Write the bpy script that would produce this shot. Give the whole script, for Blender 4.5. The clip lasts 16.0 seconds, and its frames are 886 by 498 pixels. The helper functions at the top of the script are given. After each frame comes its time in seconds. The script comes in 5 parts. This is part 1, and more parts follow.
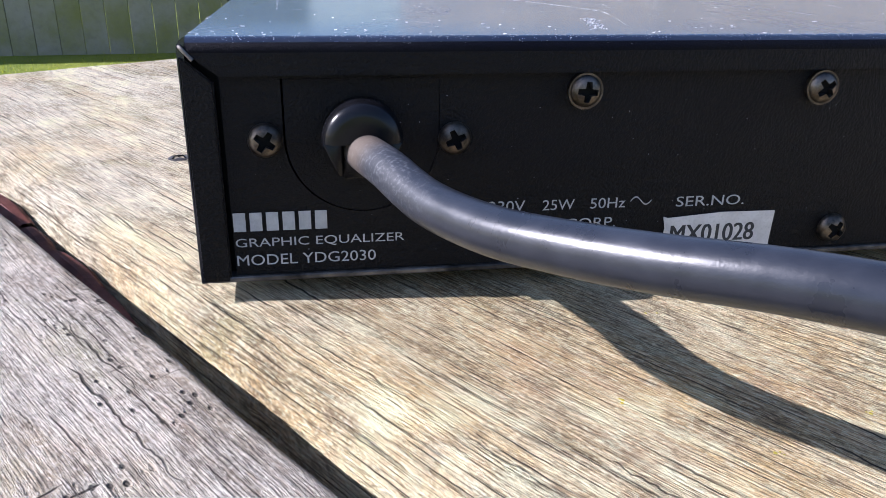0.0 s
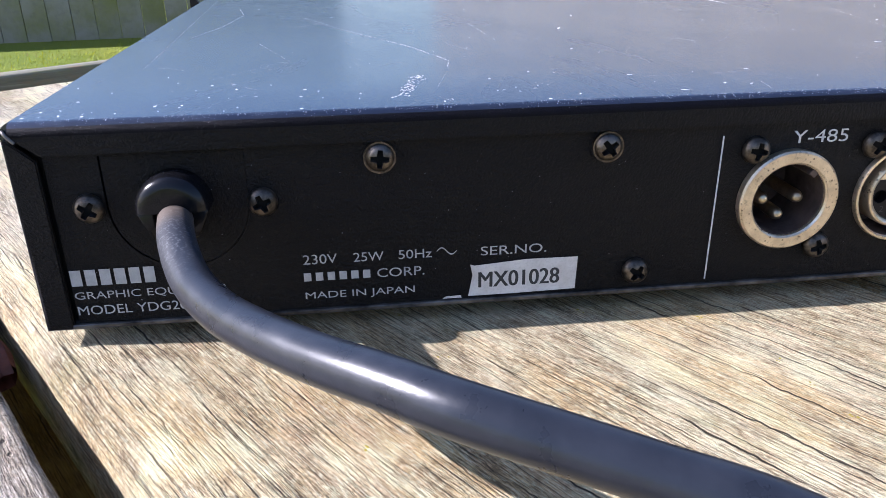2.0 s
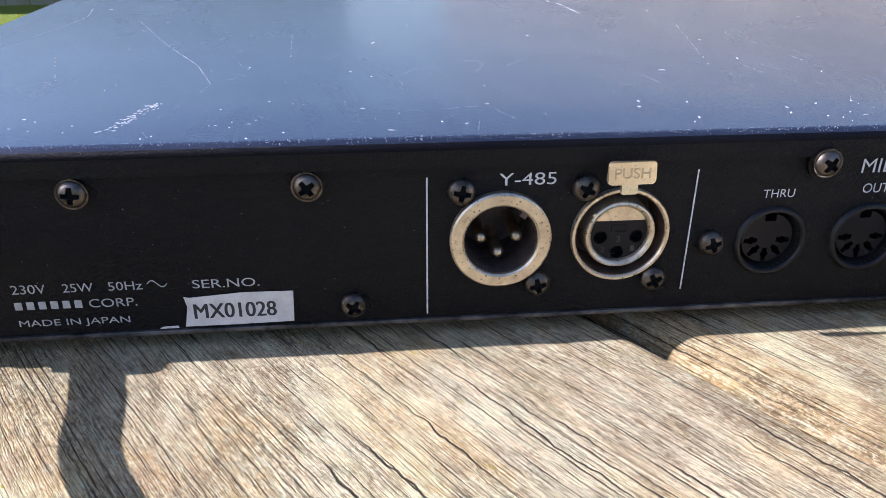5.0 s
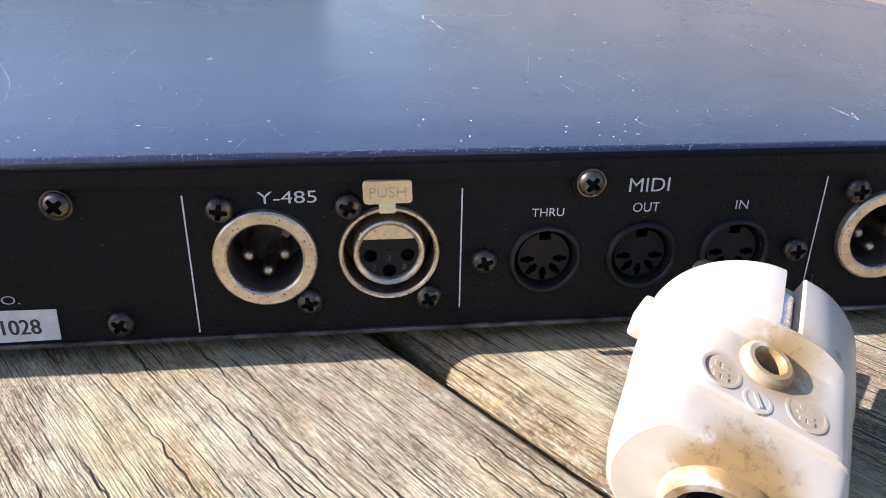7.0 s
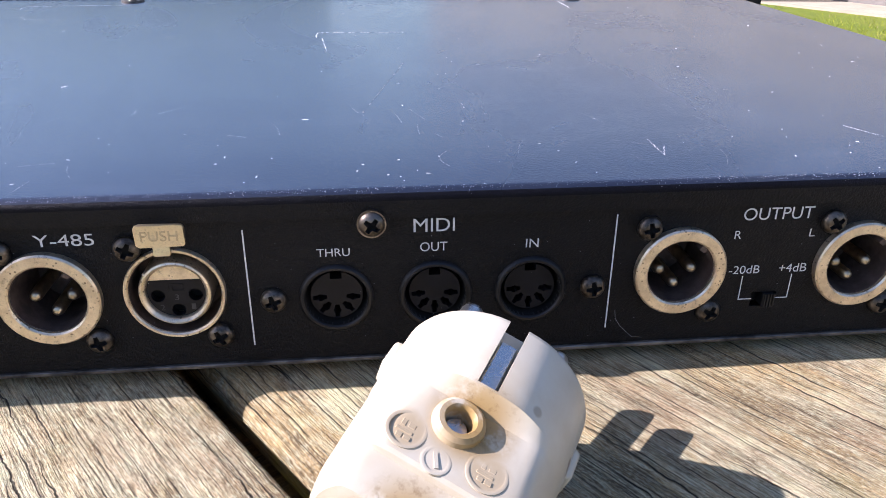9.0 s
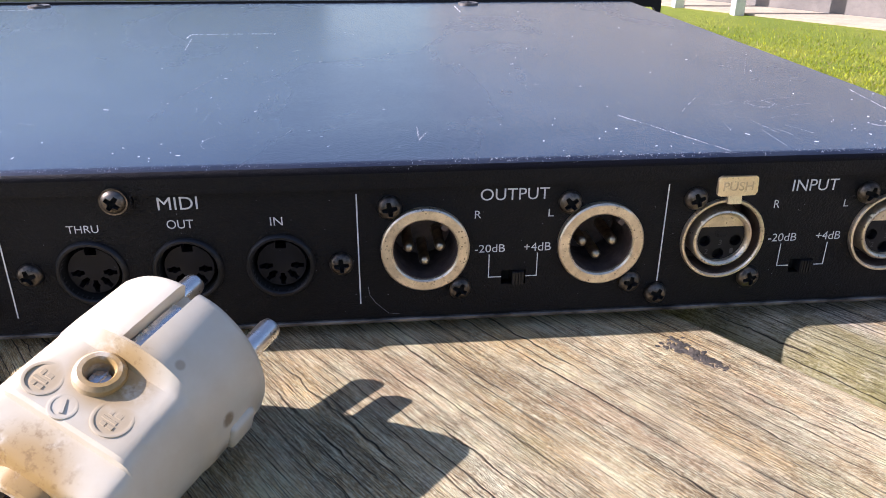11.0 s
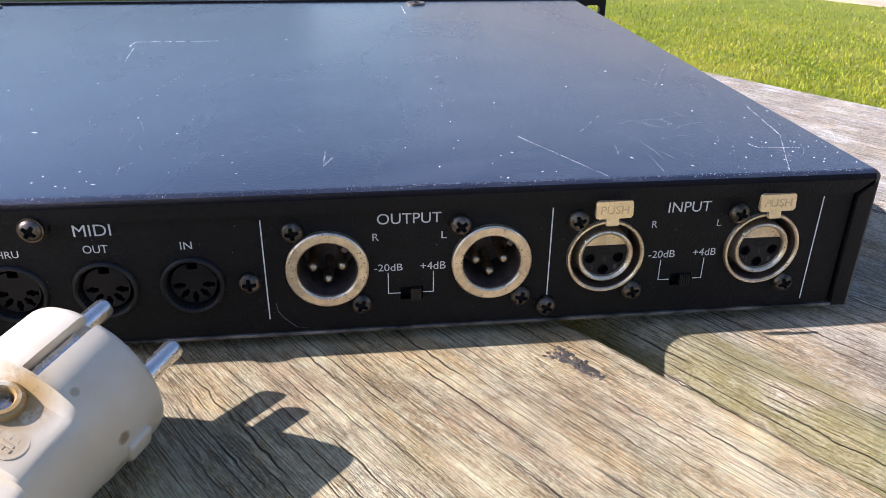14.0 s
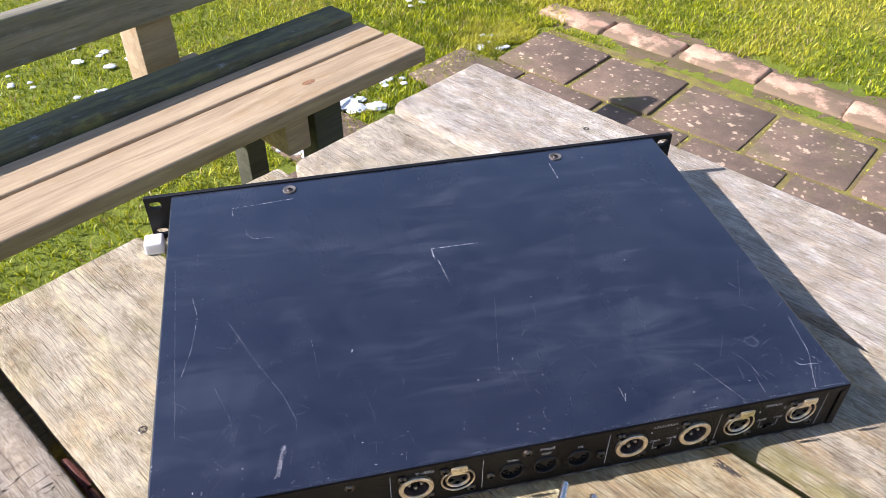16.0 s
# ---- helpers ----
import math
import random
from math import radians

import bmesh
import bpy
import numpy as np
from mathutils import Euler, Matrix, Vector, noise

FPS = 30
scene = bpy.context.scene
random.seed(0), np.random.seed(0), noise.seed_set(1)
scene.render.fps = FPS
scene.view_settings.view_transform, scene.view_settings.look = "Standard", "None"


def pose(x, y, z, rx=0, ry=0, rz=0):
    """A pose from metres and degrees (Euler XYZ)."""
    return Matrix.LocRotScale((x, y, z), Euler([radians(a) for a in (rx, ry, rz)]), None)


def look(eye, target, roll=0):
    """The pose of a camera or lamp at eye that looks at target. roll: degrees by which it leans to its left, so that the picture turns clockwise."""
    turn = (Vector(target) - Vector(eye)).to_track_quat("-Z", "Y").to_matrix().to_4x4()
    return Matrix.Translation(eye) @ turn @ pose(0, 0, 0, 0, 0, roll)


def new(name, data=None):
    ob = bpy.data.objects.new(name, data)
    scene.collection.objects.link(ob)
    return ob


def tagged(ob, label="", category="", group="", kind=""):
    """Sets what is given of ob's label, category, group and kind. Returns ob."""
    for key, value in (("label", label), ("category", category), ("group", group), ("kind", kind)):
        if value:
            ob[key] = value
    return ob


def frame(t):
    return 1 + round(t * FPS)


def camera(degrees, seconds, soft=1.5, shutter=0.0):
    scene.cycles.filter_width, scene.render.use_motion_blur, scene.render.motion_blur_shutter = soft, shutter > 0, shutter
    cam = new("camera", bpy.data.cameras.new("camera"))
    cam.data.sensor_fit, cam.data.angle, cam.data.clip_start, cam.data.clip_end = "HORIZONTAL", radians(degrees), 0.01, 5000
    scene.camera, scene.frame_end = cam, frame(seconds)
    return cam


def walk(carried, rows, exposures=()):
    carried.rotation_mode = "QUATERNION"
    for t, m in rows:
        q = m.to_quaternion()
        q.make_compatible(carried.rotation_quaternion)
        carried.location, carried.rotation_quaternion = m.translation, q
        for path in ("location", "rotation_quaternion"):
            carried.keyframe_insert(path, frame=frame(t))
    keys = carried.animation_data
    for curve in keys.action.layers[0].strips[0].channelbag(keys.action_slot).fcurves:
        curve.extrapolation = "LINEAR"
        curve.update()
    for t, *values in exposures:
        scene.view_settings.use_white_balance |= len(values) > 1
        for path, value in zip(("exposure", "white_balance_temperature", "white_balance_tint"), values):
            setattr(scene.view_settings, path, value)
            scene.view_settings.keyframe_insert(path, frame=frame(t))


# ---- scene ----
cam = camera(60.1, 16.0, soft=0.65)
PATH = [
    (0, (0.022, -0.128, 0.06), (0.329, 1.701, -0.687), 0.9),
    (0.5, (0.023, -0.13, 0.064), (0.297, 1.706, -0.68), 0.6),
    (1, (0.035, -0.139, 0.07), (0.282, 1.699, -0.678), 0.0),
    (1.5, (0.049, -0.143, 0.074), (0.269, 1.685, -0.706), -0.5),
    (2, (0.064, -0.142, 0.079), (0.269, 1.677, -0.727), -0.8),
    (2.5, (0.076, -0.143, 0.084), (0.268, 1.665, -0.751), -0.8),
    (3, (0.084, -0.142, 0.084), (0.266, 1.662, -0.761), -0.6),
    (3.5, (0.097, -0.142, 0.088), (0.275, 1.652, -0.777), -0.3),
    (4, (0.107, -0.144, 0.091), (0.277, 1.646, -0.785), -0.1),
    (4.2, (0.111, -0.145, 0.092), (0.283, 1.644, -0.784), -0.0),
    (6.3, (0.155, -0.145, 0.091), (0.36, 1.654, -0.76), 0.8),
    (6.5, (0.161, -0.145, 0.092), (0.373, 1.655, -0.754), 0.9),
    (7, (0.172, -0.149, 0.093), (0.391, 1.652, -0.749), 0.9),
    (7.5, (0.187, -0.15, 0.097), (0.41, 1.649, -0.748), 0.9),
    (8, (0.195, -0.15, 0.097), (0.415, 1.647, -0.754), 0.8),
    (8.5, (0.21, -0.151, 0.1), (0.419, 1.645, -0.755), 0.6),
    (9, (0.22, -0.151, 0.103), (0.418, 1.646, -0.754), 0.5),
    (9.5, (0.234, -0.155, 0.103), (0.433, 1.644, -0.749), 0.6),
    (10, (0.249, -0.159, 0.102), (0.455, 1.641, -0.747), 0.7),
    (10.2, (0.257, -0.161, 0.1), (0.43, 1.648, -0.735), 0.3),
    (12.3, (0.303, -0.179, 0.102), (0.519, 1.633, -0.718), 0.5),
    (12.5, (0.309, -0.18, 0.103), (0.525, 1.632, -0.714), 0.5),
    (13, (0.317, -0.182, 0.108), (0.532, 1.63, -0.711), 0.4),
    (13.5, (0.317, -0.183, 0.109), (0.536, 1.62, -0.73), 0.5),
    (14, (0.3, -0.18, 0.117), (0.517, 1.6, -0.769), 0.5),
    (14.5, (0.243, -0.204, 0.172), (0.461, 1.52, -0.818), 1.2),
    (15, (0.197, -0.231, 0.281), (0.414, 1.386, -0.875), 1.8),
    (15.5, (0.161, -0.259, 0.384), (0.392, 1.259, -0.898), 1.8),
    (16, (0.11, -0.258, 0.431), (0.449, 1.234, -0.858), 0.2),
]
walk(cam, [(t, look(eye, target, roll)) for t, eye, target, roll in PATH],
     exposures=[(0.0, 1.08, 5650, 22), (3.0, 1.28, 5720, 24), (7.0, 1.11, 5800, 25), (9.5, 1.25, 5950, 27), (12.0, 1.16, 6040, 26), (13.5, 1.12, 6020, 25), (14.2, 1.17, 5980, 23), (15.0, 1.45, 6650, 21), (15.5, 1.24, 6400, 21), (16.0, 1.12, 6260, 22)])

# ---- world and sun ----
SUN_WAY = Vector((0.066, -0.0056, -0.0465))
world = bpy.data.worlds.new("sky")
scene.world = world
world.use_nodes = True
_wt = world.node_tree
_sky = _wt.nodes.new("ShaderNodeTexSky")
_sky.sky_type = "NISHITA"
_sky.sun_disc = False
_sky.sun_elevation = math.asin(0.0465 / SUN_WAY.length)
_sky.sun_rotation = math.atan2(-0.066, 0.0056)
_sky.air_density, _sky.dust_density, _sky.ozone_density = 1.4, 1.3, 3.6
_bg = _wt.nodes["Background"]
_bg.inputs["Strength"].default_value = 0.085
_wt.links.new(_sky.outputs["Color"], _bg.inputs["Color"])
_sd = bpy.data.lights.new("sun", "SUN")
_sd.energy, _sd.angle, _sd.color = 5.0, radians(0.55), (1.0, 0.95, 0.88)
sun = new("sun", _sd)
sun.matrix_world = look(-SUN_WAY.normalized() * 8, (0, 0, 0))


# ---- node helpers ----
class Nodes:
    def __init__(self, name):
        self.mat = bpy.data.materials.new(name)
        self.mat.use_nodes = True
        self.t = self.mat.node_tree
        self.out = self.t.nodes["Material Output"]
        self.bsdf = self.t.nodes["Principled BSDF"]
        self.co = None

    def n(self, kind, **sets):
        node = self.t.nodes.new(kind)
        for k, val in sets.items():
            if k == "op":
                node.operation = val
            elif k == "blend":
                node.blend_type = val
        return node

    def put(self, sock, val):
        if isinstance(val, bpy.types.NodeSocket):
            self.t.links.new(val, sock)
        else:
            sock.default_value = val

    def coords(self, scale=(1, 1, 1), shift=0.0, rot=(0, 0, 0)):
        tc = self.n("ShaderNodeTexCoord")
        vec = tc.outputs["Object"]
        if shift:
            info = self.n("ShaderNodeObjectInfo")
            mul = self.n("ShaderNodeMath", op="MULTIPLY")
            self.put(mul.inputs[0], info.outputs["Random"])
            mul.inputs[1].default_value = shift
            add = self.n("ShaderNodeVectorMath", op="ADD")
            self.put(add.inputs[0], vec)
            self.put(add.inputs[1], mul.outputs[0])
            vec = add.outputs[0]
        mp = self.n("ShaderNodeMapping")
        self.put(mp.inputs["Vector"], vec)
        mp.inputs["Scale"].default_value = scale
        mp.inputs["Rotation"].default_value = rot
        return mp.outputs["Vector"]

    def noise(self, vec, scale=1.0, detail=4.0, rough=0.55, dist=0.0):
        nd = self.n("ShaderNodeTexNoise")
        self.put(nd.inputs["Vector"], vec)
        nd.inputs["Scale"].default_value = scale
        nd.inputs["Detail"].default_value = detail
        nd.inputs["Roughness"].default_value = rough
        nd.inputs["Distortion"].default_value = dist
        return nd.outputs["Fac"]

    def voronoi(self, vec, scale=1.0, feature="F1"):
        nd = self.n("ShaderNodeTexVoronoi")
        nd.feature = feature
        self.put(nd.inputs["Vector"], vec)
        nd.inputs["Scale"].default_value = scale
        return nd.outputs["Distance"]

    def math(self, op, a, b=0.0, c=0.0):
        nd = self.n("ShaderNodeMath", op=op)
        self.put(nd.inputs[0], a)
        self.put(nd.inputs[1], b)
        self.put(nd.inputs[2], c)
        return nd.outputs[0]

    def step(self, fac, lo, hi, a=0.0, b=1.0):
        nd = self.n("ShaderNodeMapRange")
        nd.interpolation_type = "SMOOTHSTEP"
        self.put(nd.inputs["Value"], fac)
        nd.inputs["From Min"].default_value = lo
        nd.inputs["From Max"].default_value = hi
        nd.inputs["To Min"].default_value = a
        nd.inputs["To Max"].default_value = b
        return nd.outputs["Result"]

    def mix(self, fac, a, b, blend="MIX"):
        nd = self.n("ShaderNodeMix")
        nd.data_type = "RGBA"
        nd.blend_type = blend
        self.put(nd.inputs["Factor"], fac)
        self.put(nd.inputs[6], (*a, 1) if isinstance(a, tuple) else a)
        self.put(nd.inputs[7], (*b, 1) if isinstance(b, tuple) else b)
        return nd.outputs[2]

    def bump(self, height, strength=0.3, distance=0.001, normal=None):
        nd = self.n("ShaderNodeBump")
        self.put(nd.inputs["Height"], height)
        nd.inputs["Strength"].default_value = strength
        nd.inputs["Distance"].default_value = distance
        if normal is not None:
            self.put(nd.inputs["Normal"], normal)
        return nd.outputs["Normal"]

    def done(self, color, rough=0.5, metal=0.0, normal=None, spec=None, **more):
        b = self.bsdf
        self.put(b.inputs["Base Color"], (*color, 1) if isinstance(color, tuple) else color)
        self.put(b.inputs["Roughness"], rough)
        self.put(b.inputs["Metallic"], metal)
        if normal is not None:
            self.put(b.inputs["Normal"], normal)
        if spec is not None:
            self.put(b.inputs["Specular IOR Level"], spec)
        return self.mat


def weathered_wood(name, light, mid, dark, pits=0.0, moss=False, depth=0.0011, shift=7.0, warm=0.85, rift=0.0, bleach=0.0):
    """Old bare timber with wavy grain along x: fine fibres, stains and tapering cracks."""
    m = Nodes(name)
    base = m.coords((1, 1, 1), shift)
    w1 = m.math("MULTIPLY", m.math("SUBTRACT", m.noise(m.coords((9, 18, 14), shift), 1.0, 2, 0.5), 0.5), 0.0055)
    w2 = m.math("MULTIPLY", m.math("SUBTRACT", m.noise(m.coords((60, 70, 40), shift), 1.0, 2, 0.5), 0.5), 0.0005)
    comb = m.n("ShaderNodeCombineXYZ")
    m.put(comb.inputs[1], m.math("ADD", w1, w2))
    bent = m.n("ShaderNodeVectorMath", op="ADD")
    m.put(bent.inputs[0], base)
    m.put(bent.inputs[1], comb.outputs[0])

    def w(*scale):
        nd = m.n("ShaderNodeVectorMath", op="MULTIPLY")
        m.put(nd.inputs[0], bent.outputs[0])
        nd.inputs[1].default_value = scale
        return nd.outputs[0]

    big = m.noise(w(8, 30, 10), 1.0, 5, 0.62)
    streak = m.noise(w(26, 260, 80), 1.0, 4, 0.6)
    fibre = m.noise(w(90, 1900, 600), 1.0, 3, 0.6)
    thread = m.noise(w(220, 4000, 1300), 1.0, 2, 0.6)
    spark = m.noise(w(1100, 2400, 1500), 1.0, 3, 0.75)
    blotch = m.noise(m.coords((55, 85, 60), shift), 1.0, 5, 0.65)

    sepw = m.n("ShaderNodeSeparateXYZ")
    m.put(sepw.inputs[0], bent.outputs[0])
    along, across = sepw.outputs[0], m.math("MULTIPLY_ADD", sepw.outputs[2], 0.93, sepw.outputs[1])

    def crack(per_metre, width, gx, lo, hi, wave=150.0, bend=0.42):
        """One crack in each strip of the board, at a place of its own, tapering out along the grain."""
        v = m.math("MULTIPLY", across, per_metre)
        cell = m.math("FLOOR", v)
        wn = m.n("ShaderNodeTexWhiteNoise")
        wn.noise_dimensions = "1D"
        m.put(wn.inputs["W"], cell)
        q = m.n("ShaderNodeCombineXYZ")
        m.put(q.inputs[0], m.math("MULTIPLY", along, gx))
        m.put(q.inputs[1], m.math("MULTIPLY", cell, 13.17))
        gate = m.step(m.noise(q.outputs[0], 1.0, 1, 0.5), lo, hi)
        q2 = m.n("ShaderNodeCombineXYZ")
        m.put(q2.inputs[0], m.math("MULTIPLY", along, wave))
        m.put(q2.inputs[1], m.math("MULTIPLY", cell, 7.31))
        wob = m.math("MULTIPLY", m.math("SUBTRACT", m.noise(q2.outputs[0], 1.0, 3, 0.6), 0.5), bend)
        centre = m.math("ADD", m.math("MULTIPLY_ADD", wn.outputs["Value"], 0.5, 0.25), wob)
        d = m.math("DIVIDE", m.math("ABSOLUTE", m.math("SUBTRACT", m.math("SUBTRACT", v, cell), centre)), per_metre)
        return m.step(m.math("DIVIDE", d, m.math("ADD", gate, 0.0001)), width * 0.35, width, 1.0, 0.0)

    c1 = crack(150.0, 0.00036, 30, 0.43 + rift, 0.66 + rift)
    c2 = crack(310.0, 0.00026, 42, 0.41 + rift, 0.64 + rift)
    c3 = crack(640.0, 0.00018, 60, 0.43 + rift, 0.66 + rift, 200.0)
    c4 = crack(1250.0, 0.00011, 85, 0.44 + rift, 0.66 + rift, 220.0, 0.6)
    c5 = crack(2300.0, 0.00007, 120, 0.42 + rift, 0.66 + rift, 240.0, 0.6)
    zone = m.noise(w(13, 34, 20), 1.0, 3, 0.55)
    c1 = m.math("MULTIPLY", c1, m.step(zone, 0.40, 0.56, 0.15, 1.0))
    c2 = m.math("MULTIPLY", c2, m.step(zone, 0.42, 0.58, 0.2, 1.0))
    c3 = m.math("MULTIPLY", c3, m.step(zone, 0.62, 0.46, 0.35, 1.0))
    allc = m.math("MAXIMUM", c1, m.math("MAXIMUM", m.math("MULTIPLY", c2, 0.95), m.math("MULTIPLY", c3, 0.9)))
    allc = m.math("MAXIMUM", allc, m.math("MAXIMUM", m.math("MULTIPLY", c4, 0.6), m.math("MULTIPLY", c5, 0.25)))
    col = m.mix(m.step(big, 0.34, 0.66), mid, light)
    col = m.mix(m.step(streak, 0.42, 0.68, 0.0, 0.45), col, tuple(min(0.82, x * k) for x, k in zip(light, (1.18, 1.2, 1.26))))
    ochre = m.step(m.noise(w(20, 46, 20), 1.0, 4, 0.6), 0.42, 0.62, 0.0, warm)
    col = m.mix(ochre, col, tuple(x * k for x, k in zip(light, (0.78, 0.61, 0.33))))
    soot = m.step(m.noise(w(13, 36, 27), 1.0, 5, 0.62), 0.48, 0.68, 0.0, 0.62)
    col = m.mix(soot, col, tuple(x * k for x, k in zip(light, (0.32, 0.30, 0.30))))
    col = m.mix(m.step(blotch, 0.52, 0.70, 0.0, 0.5), col, mid)
    col = m.mix(m.step(blotch, 0.46, 0.30, 0.0, 0.5), col, tuple(min(0.82, x * k) for x, k in zip(light, (1.12, 1.14, 1.18))))
    vein = m.noise(w(55, 340, 110), 1.0, 5, 0.7)
    col = m.mix(m.step(vein, 0.53, 0.66, 0.0, 0.55), col, tuple(x * k for x, k in zip(light, (0.40, 0.34, 0.27))))
    col = m.mix(m.step(vein, 0.46, 0.34, 0.0, 0.5), col, tuple(min(0.9, x * k) for x, k in zip(light, (1.16, 1.2, 1.22))))
    mottle = m.noise(m.coords((240, 380, 300), shift), 1.0, 6, 0.78)
    patch = m.step(m.noise(m.coords((38, 60, 40), shift), 1.0, 4, 0.6), 0.40, 0.60, 0.3, 1.0)
    col = m.mix(m.math("MULTIPLY", m.step(mottle, 0.52, 0.60, 0.0, 0.72), patch), col, tuple(x * k for x, k in zip(light, (0.42, 0.36, 0.30))))
    col = m.mix(m.math("MULTIPLY", m.step(mottle, 0.48, 0.40, 0.0, 0.55), patch), col, tuple(min(0.88, x * k) for x, k in zip(light, (1.2, 1.24, 1.3))))
    if bleach:
        sx = m.n("ShaderNodeSeparateXYZ")
        m.put(sx.inputs[0], m.coords())
        ragged = m.math("MULTIPLY_ADD", m.noise(w(10, 60, 20), 1.0, 4, 0.6), 0.22, m.math("ADD", sx.outputs[0], -0.11))
        worn = m.step(m.noise(w(15, 48, 20), 1.0, 5, 0.65), 0.36, 0.60, 0.35, 1.0)
        col = m.mix(m.math("MULTIPLY", m.step(ragged, 0.06, -0.12, 0.0, bleach), worn), col, (0.92, 0.84, 0.68))
    stain = m.noise(m.coords((24, 40, 30), shift * 3), 1.0, 7, 0.72)
    col = m.mix(m.step(stain, 0.53, 0.66, 0.0, 0.62), col, tuple(x * k for x, k in zip(light, (0.50, 0.52, 0.38))))
    col = m.mix(m.step(stain, 0.46, 0.34, 0.0, 0.55), col, tuple(x * k for x, k in zip(light, (0.62, 0.50, 0.46))))
    pale = m.noise(m.coords((34, 62, 40), shift), 1.0, 6, 0.70)
    col = m.mix(m.step(pale, 0.55, 0.68, 0.0, 0.6), col, tuple(min(0.9, x * k) for x, k in zip(light, (1.22, 1.2, 1.12))))
    col = m.mix(m.step(pale, 0.46, 0.34, 0.0, 0.68), col, tuple(x * k for x, k in zip(light, (0.50, 0.43, 0.33))))
    raw = m.step(pale, 0.62, 0.42, 0.25, 1.0)
    col = m.mix(m.math("MULTIPLY", raw, m.step(fibre, 0.50, 0.58, 0.0, 0.48)), col, dark)
    col = m.mix(m.math("MULTIPLY", raw, m.step(thread, 0.51, 0.57, 0.0, 0.55)), col, dark)
    col = m.mix(m.step(thread, 0.48, 0.30, 0.0, 0.4), col, tuple(min(0.84, x * k) for x, k in zip(light, (1.28, 1.32, 1.42))))
    col = m.mix(m.math("MULTIPLY", raw, m.step(spark, 0.53, 0.60, 0.0, 0.60)), col, dark)
    col = m.mix(m.step(spark, 0.46, 0.38, 0.0, 0.45), col, tuple(min(0.86, x * k) for x, k in zip(light, (1.25, 1.27, 1.3))))
    h = m.math("ADD", m.math("MULTIPLY", fibre, -0.9), m.math("MULTIPLY", thread, -0.7))
    h = m.math("ADD", h, m.math("ADD", m.math("MULTIPLY", spark, -0.9), m.math("MULTIPLY", mottle, -0.7)))
    if pits:
        vor = m.voronoi(m.coords((320, 560, 300), shift), 1.0)
        holes = m.math("MULTIPLY", m.step(vor, 0.12, 0.26, 1.0, 0.0),
                       m.step(m.noise(m.coords((40, 60, 40), shift), 1.0, 4), 0.46, 0.54))
        allc = m.math("MAXIMUM", allc, m.math("MULTIPLY", holes, pits))
        check_n = m.noise(m.coords((140, 26, 30), shift), 1.0, 2, 0.5, 0.4)
        cg = m.step(m.noise(m.coords((17, 30, 20), shift * 4), 1.0, 2), 0.52, 0.64)
        cd = m.math("DIVIDE", m.math("ABSOLUTE", m.math("SUBTRACT", check_n, 0.5)), m.math("ADD", cg, 0.0005))
        allc = m.math("MAXIMUM", allc, m.step(cd, 0.010, 0.026, 1.0, 0.0))
    if moss:
        sep = m.n("ShaderNodeSeparateXYZ")
        m.put(sep.inputs[0], m.coords())
        band = m.math("MULTIPLY", m.step(sep.outputs[1], 0.333, 0.321), m.step(sep.outputs[0], 0.19, 0.24))
        patchy = m.step(m.noise(m.coords((40, 90, 60)), 1.0, 5, 0.6), 0.26, 0.48)
        col = m.mix(m.math("MULTIPLY", m.math("MULTIPLY", band, patchy), 0.66), col, (0.25, 0.23, 0.06))
    col = m.mix(m.math("MULTIPLY", allc, 0.93), col, (0.030, 0.024, 0.019))
    h = m.math("SUBTRACT", h, m.math("MULTIPLY", allc, 2.2))
    nrm = m.bump(h, 0.95, depth * 1.35)
    return m.done(col, 0.85, normal=nrm, spec=0.2)


def plain_noise(name, c1, c2, rough, metal=0.0, scale=60.0, bump_scale=0.0, bump_depth=0.0001, spec=None, r2=None, pits=0.0):
    m = Nodes(name)
    f = m.noise(m.coords((1, 1, 1), 3.0), scale, 5, 0.6)
    fine = m.noise(m.coords((1, 1, 1), 3.0), scale * 9, 4, 0.6)
    col = m.mix(m.step(f, 0.3, 0.7), c1, c2)
    col = m.mix(m.step(fine, 0.45, 0.75, 0.0, 0.35), col, tuple(x * 0.55 for x in c1))
    if pits:
        spots = m.math("MULTIPLY", m.step(m.voronoi(m.coords((1, 1, 1), 3.0), 1100.0), 0.16, 0.34, 1.0, 0.0), m.step(m.noise(m.coords((1, 1, 1), 3.0), 260.0, 4, 0.65), 0.48, 0.60))
        grime = m.step(m.noise(m.coords((1, 1, 1), 3.0), 620.0, 5, 0.7), 0.54, 0.70, 0.0, 0.55)
        col = m.mix(m.math("MULTIPLY", m.math("MAXIMUM", spots, grime), pits), col, (0.10, 0.07, 0.045))
    nrm = m.bump(m.noise(m.coords(), bump_scale, 3, 0.6), 0.6, bump_depth) if bump_scale else None
    ro = m.step(f, 0.3, 0.7, rough, r2 if r2 else rough * 1.25)
    return m.done(col, ro, metal, nrm, spec)


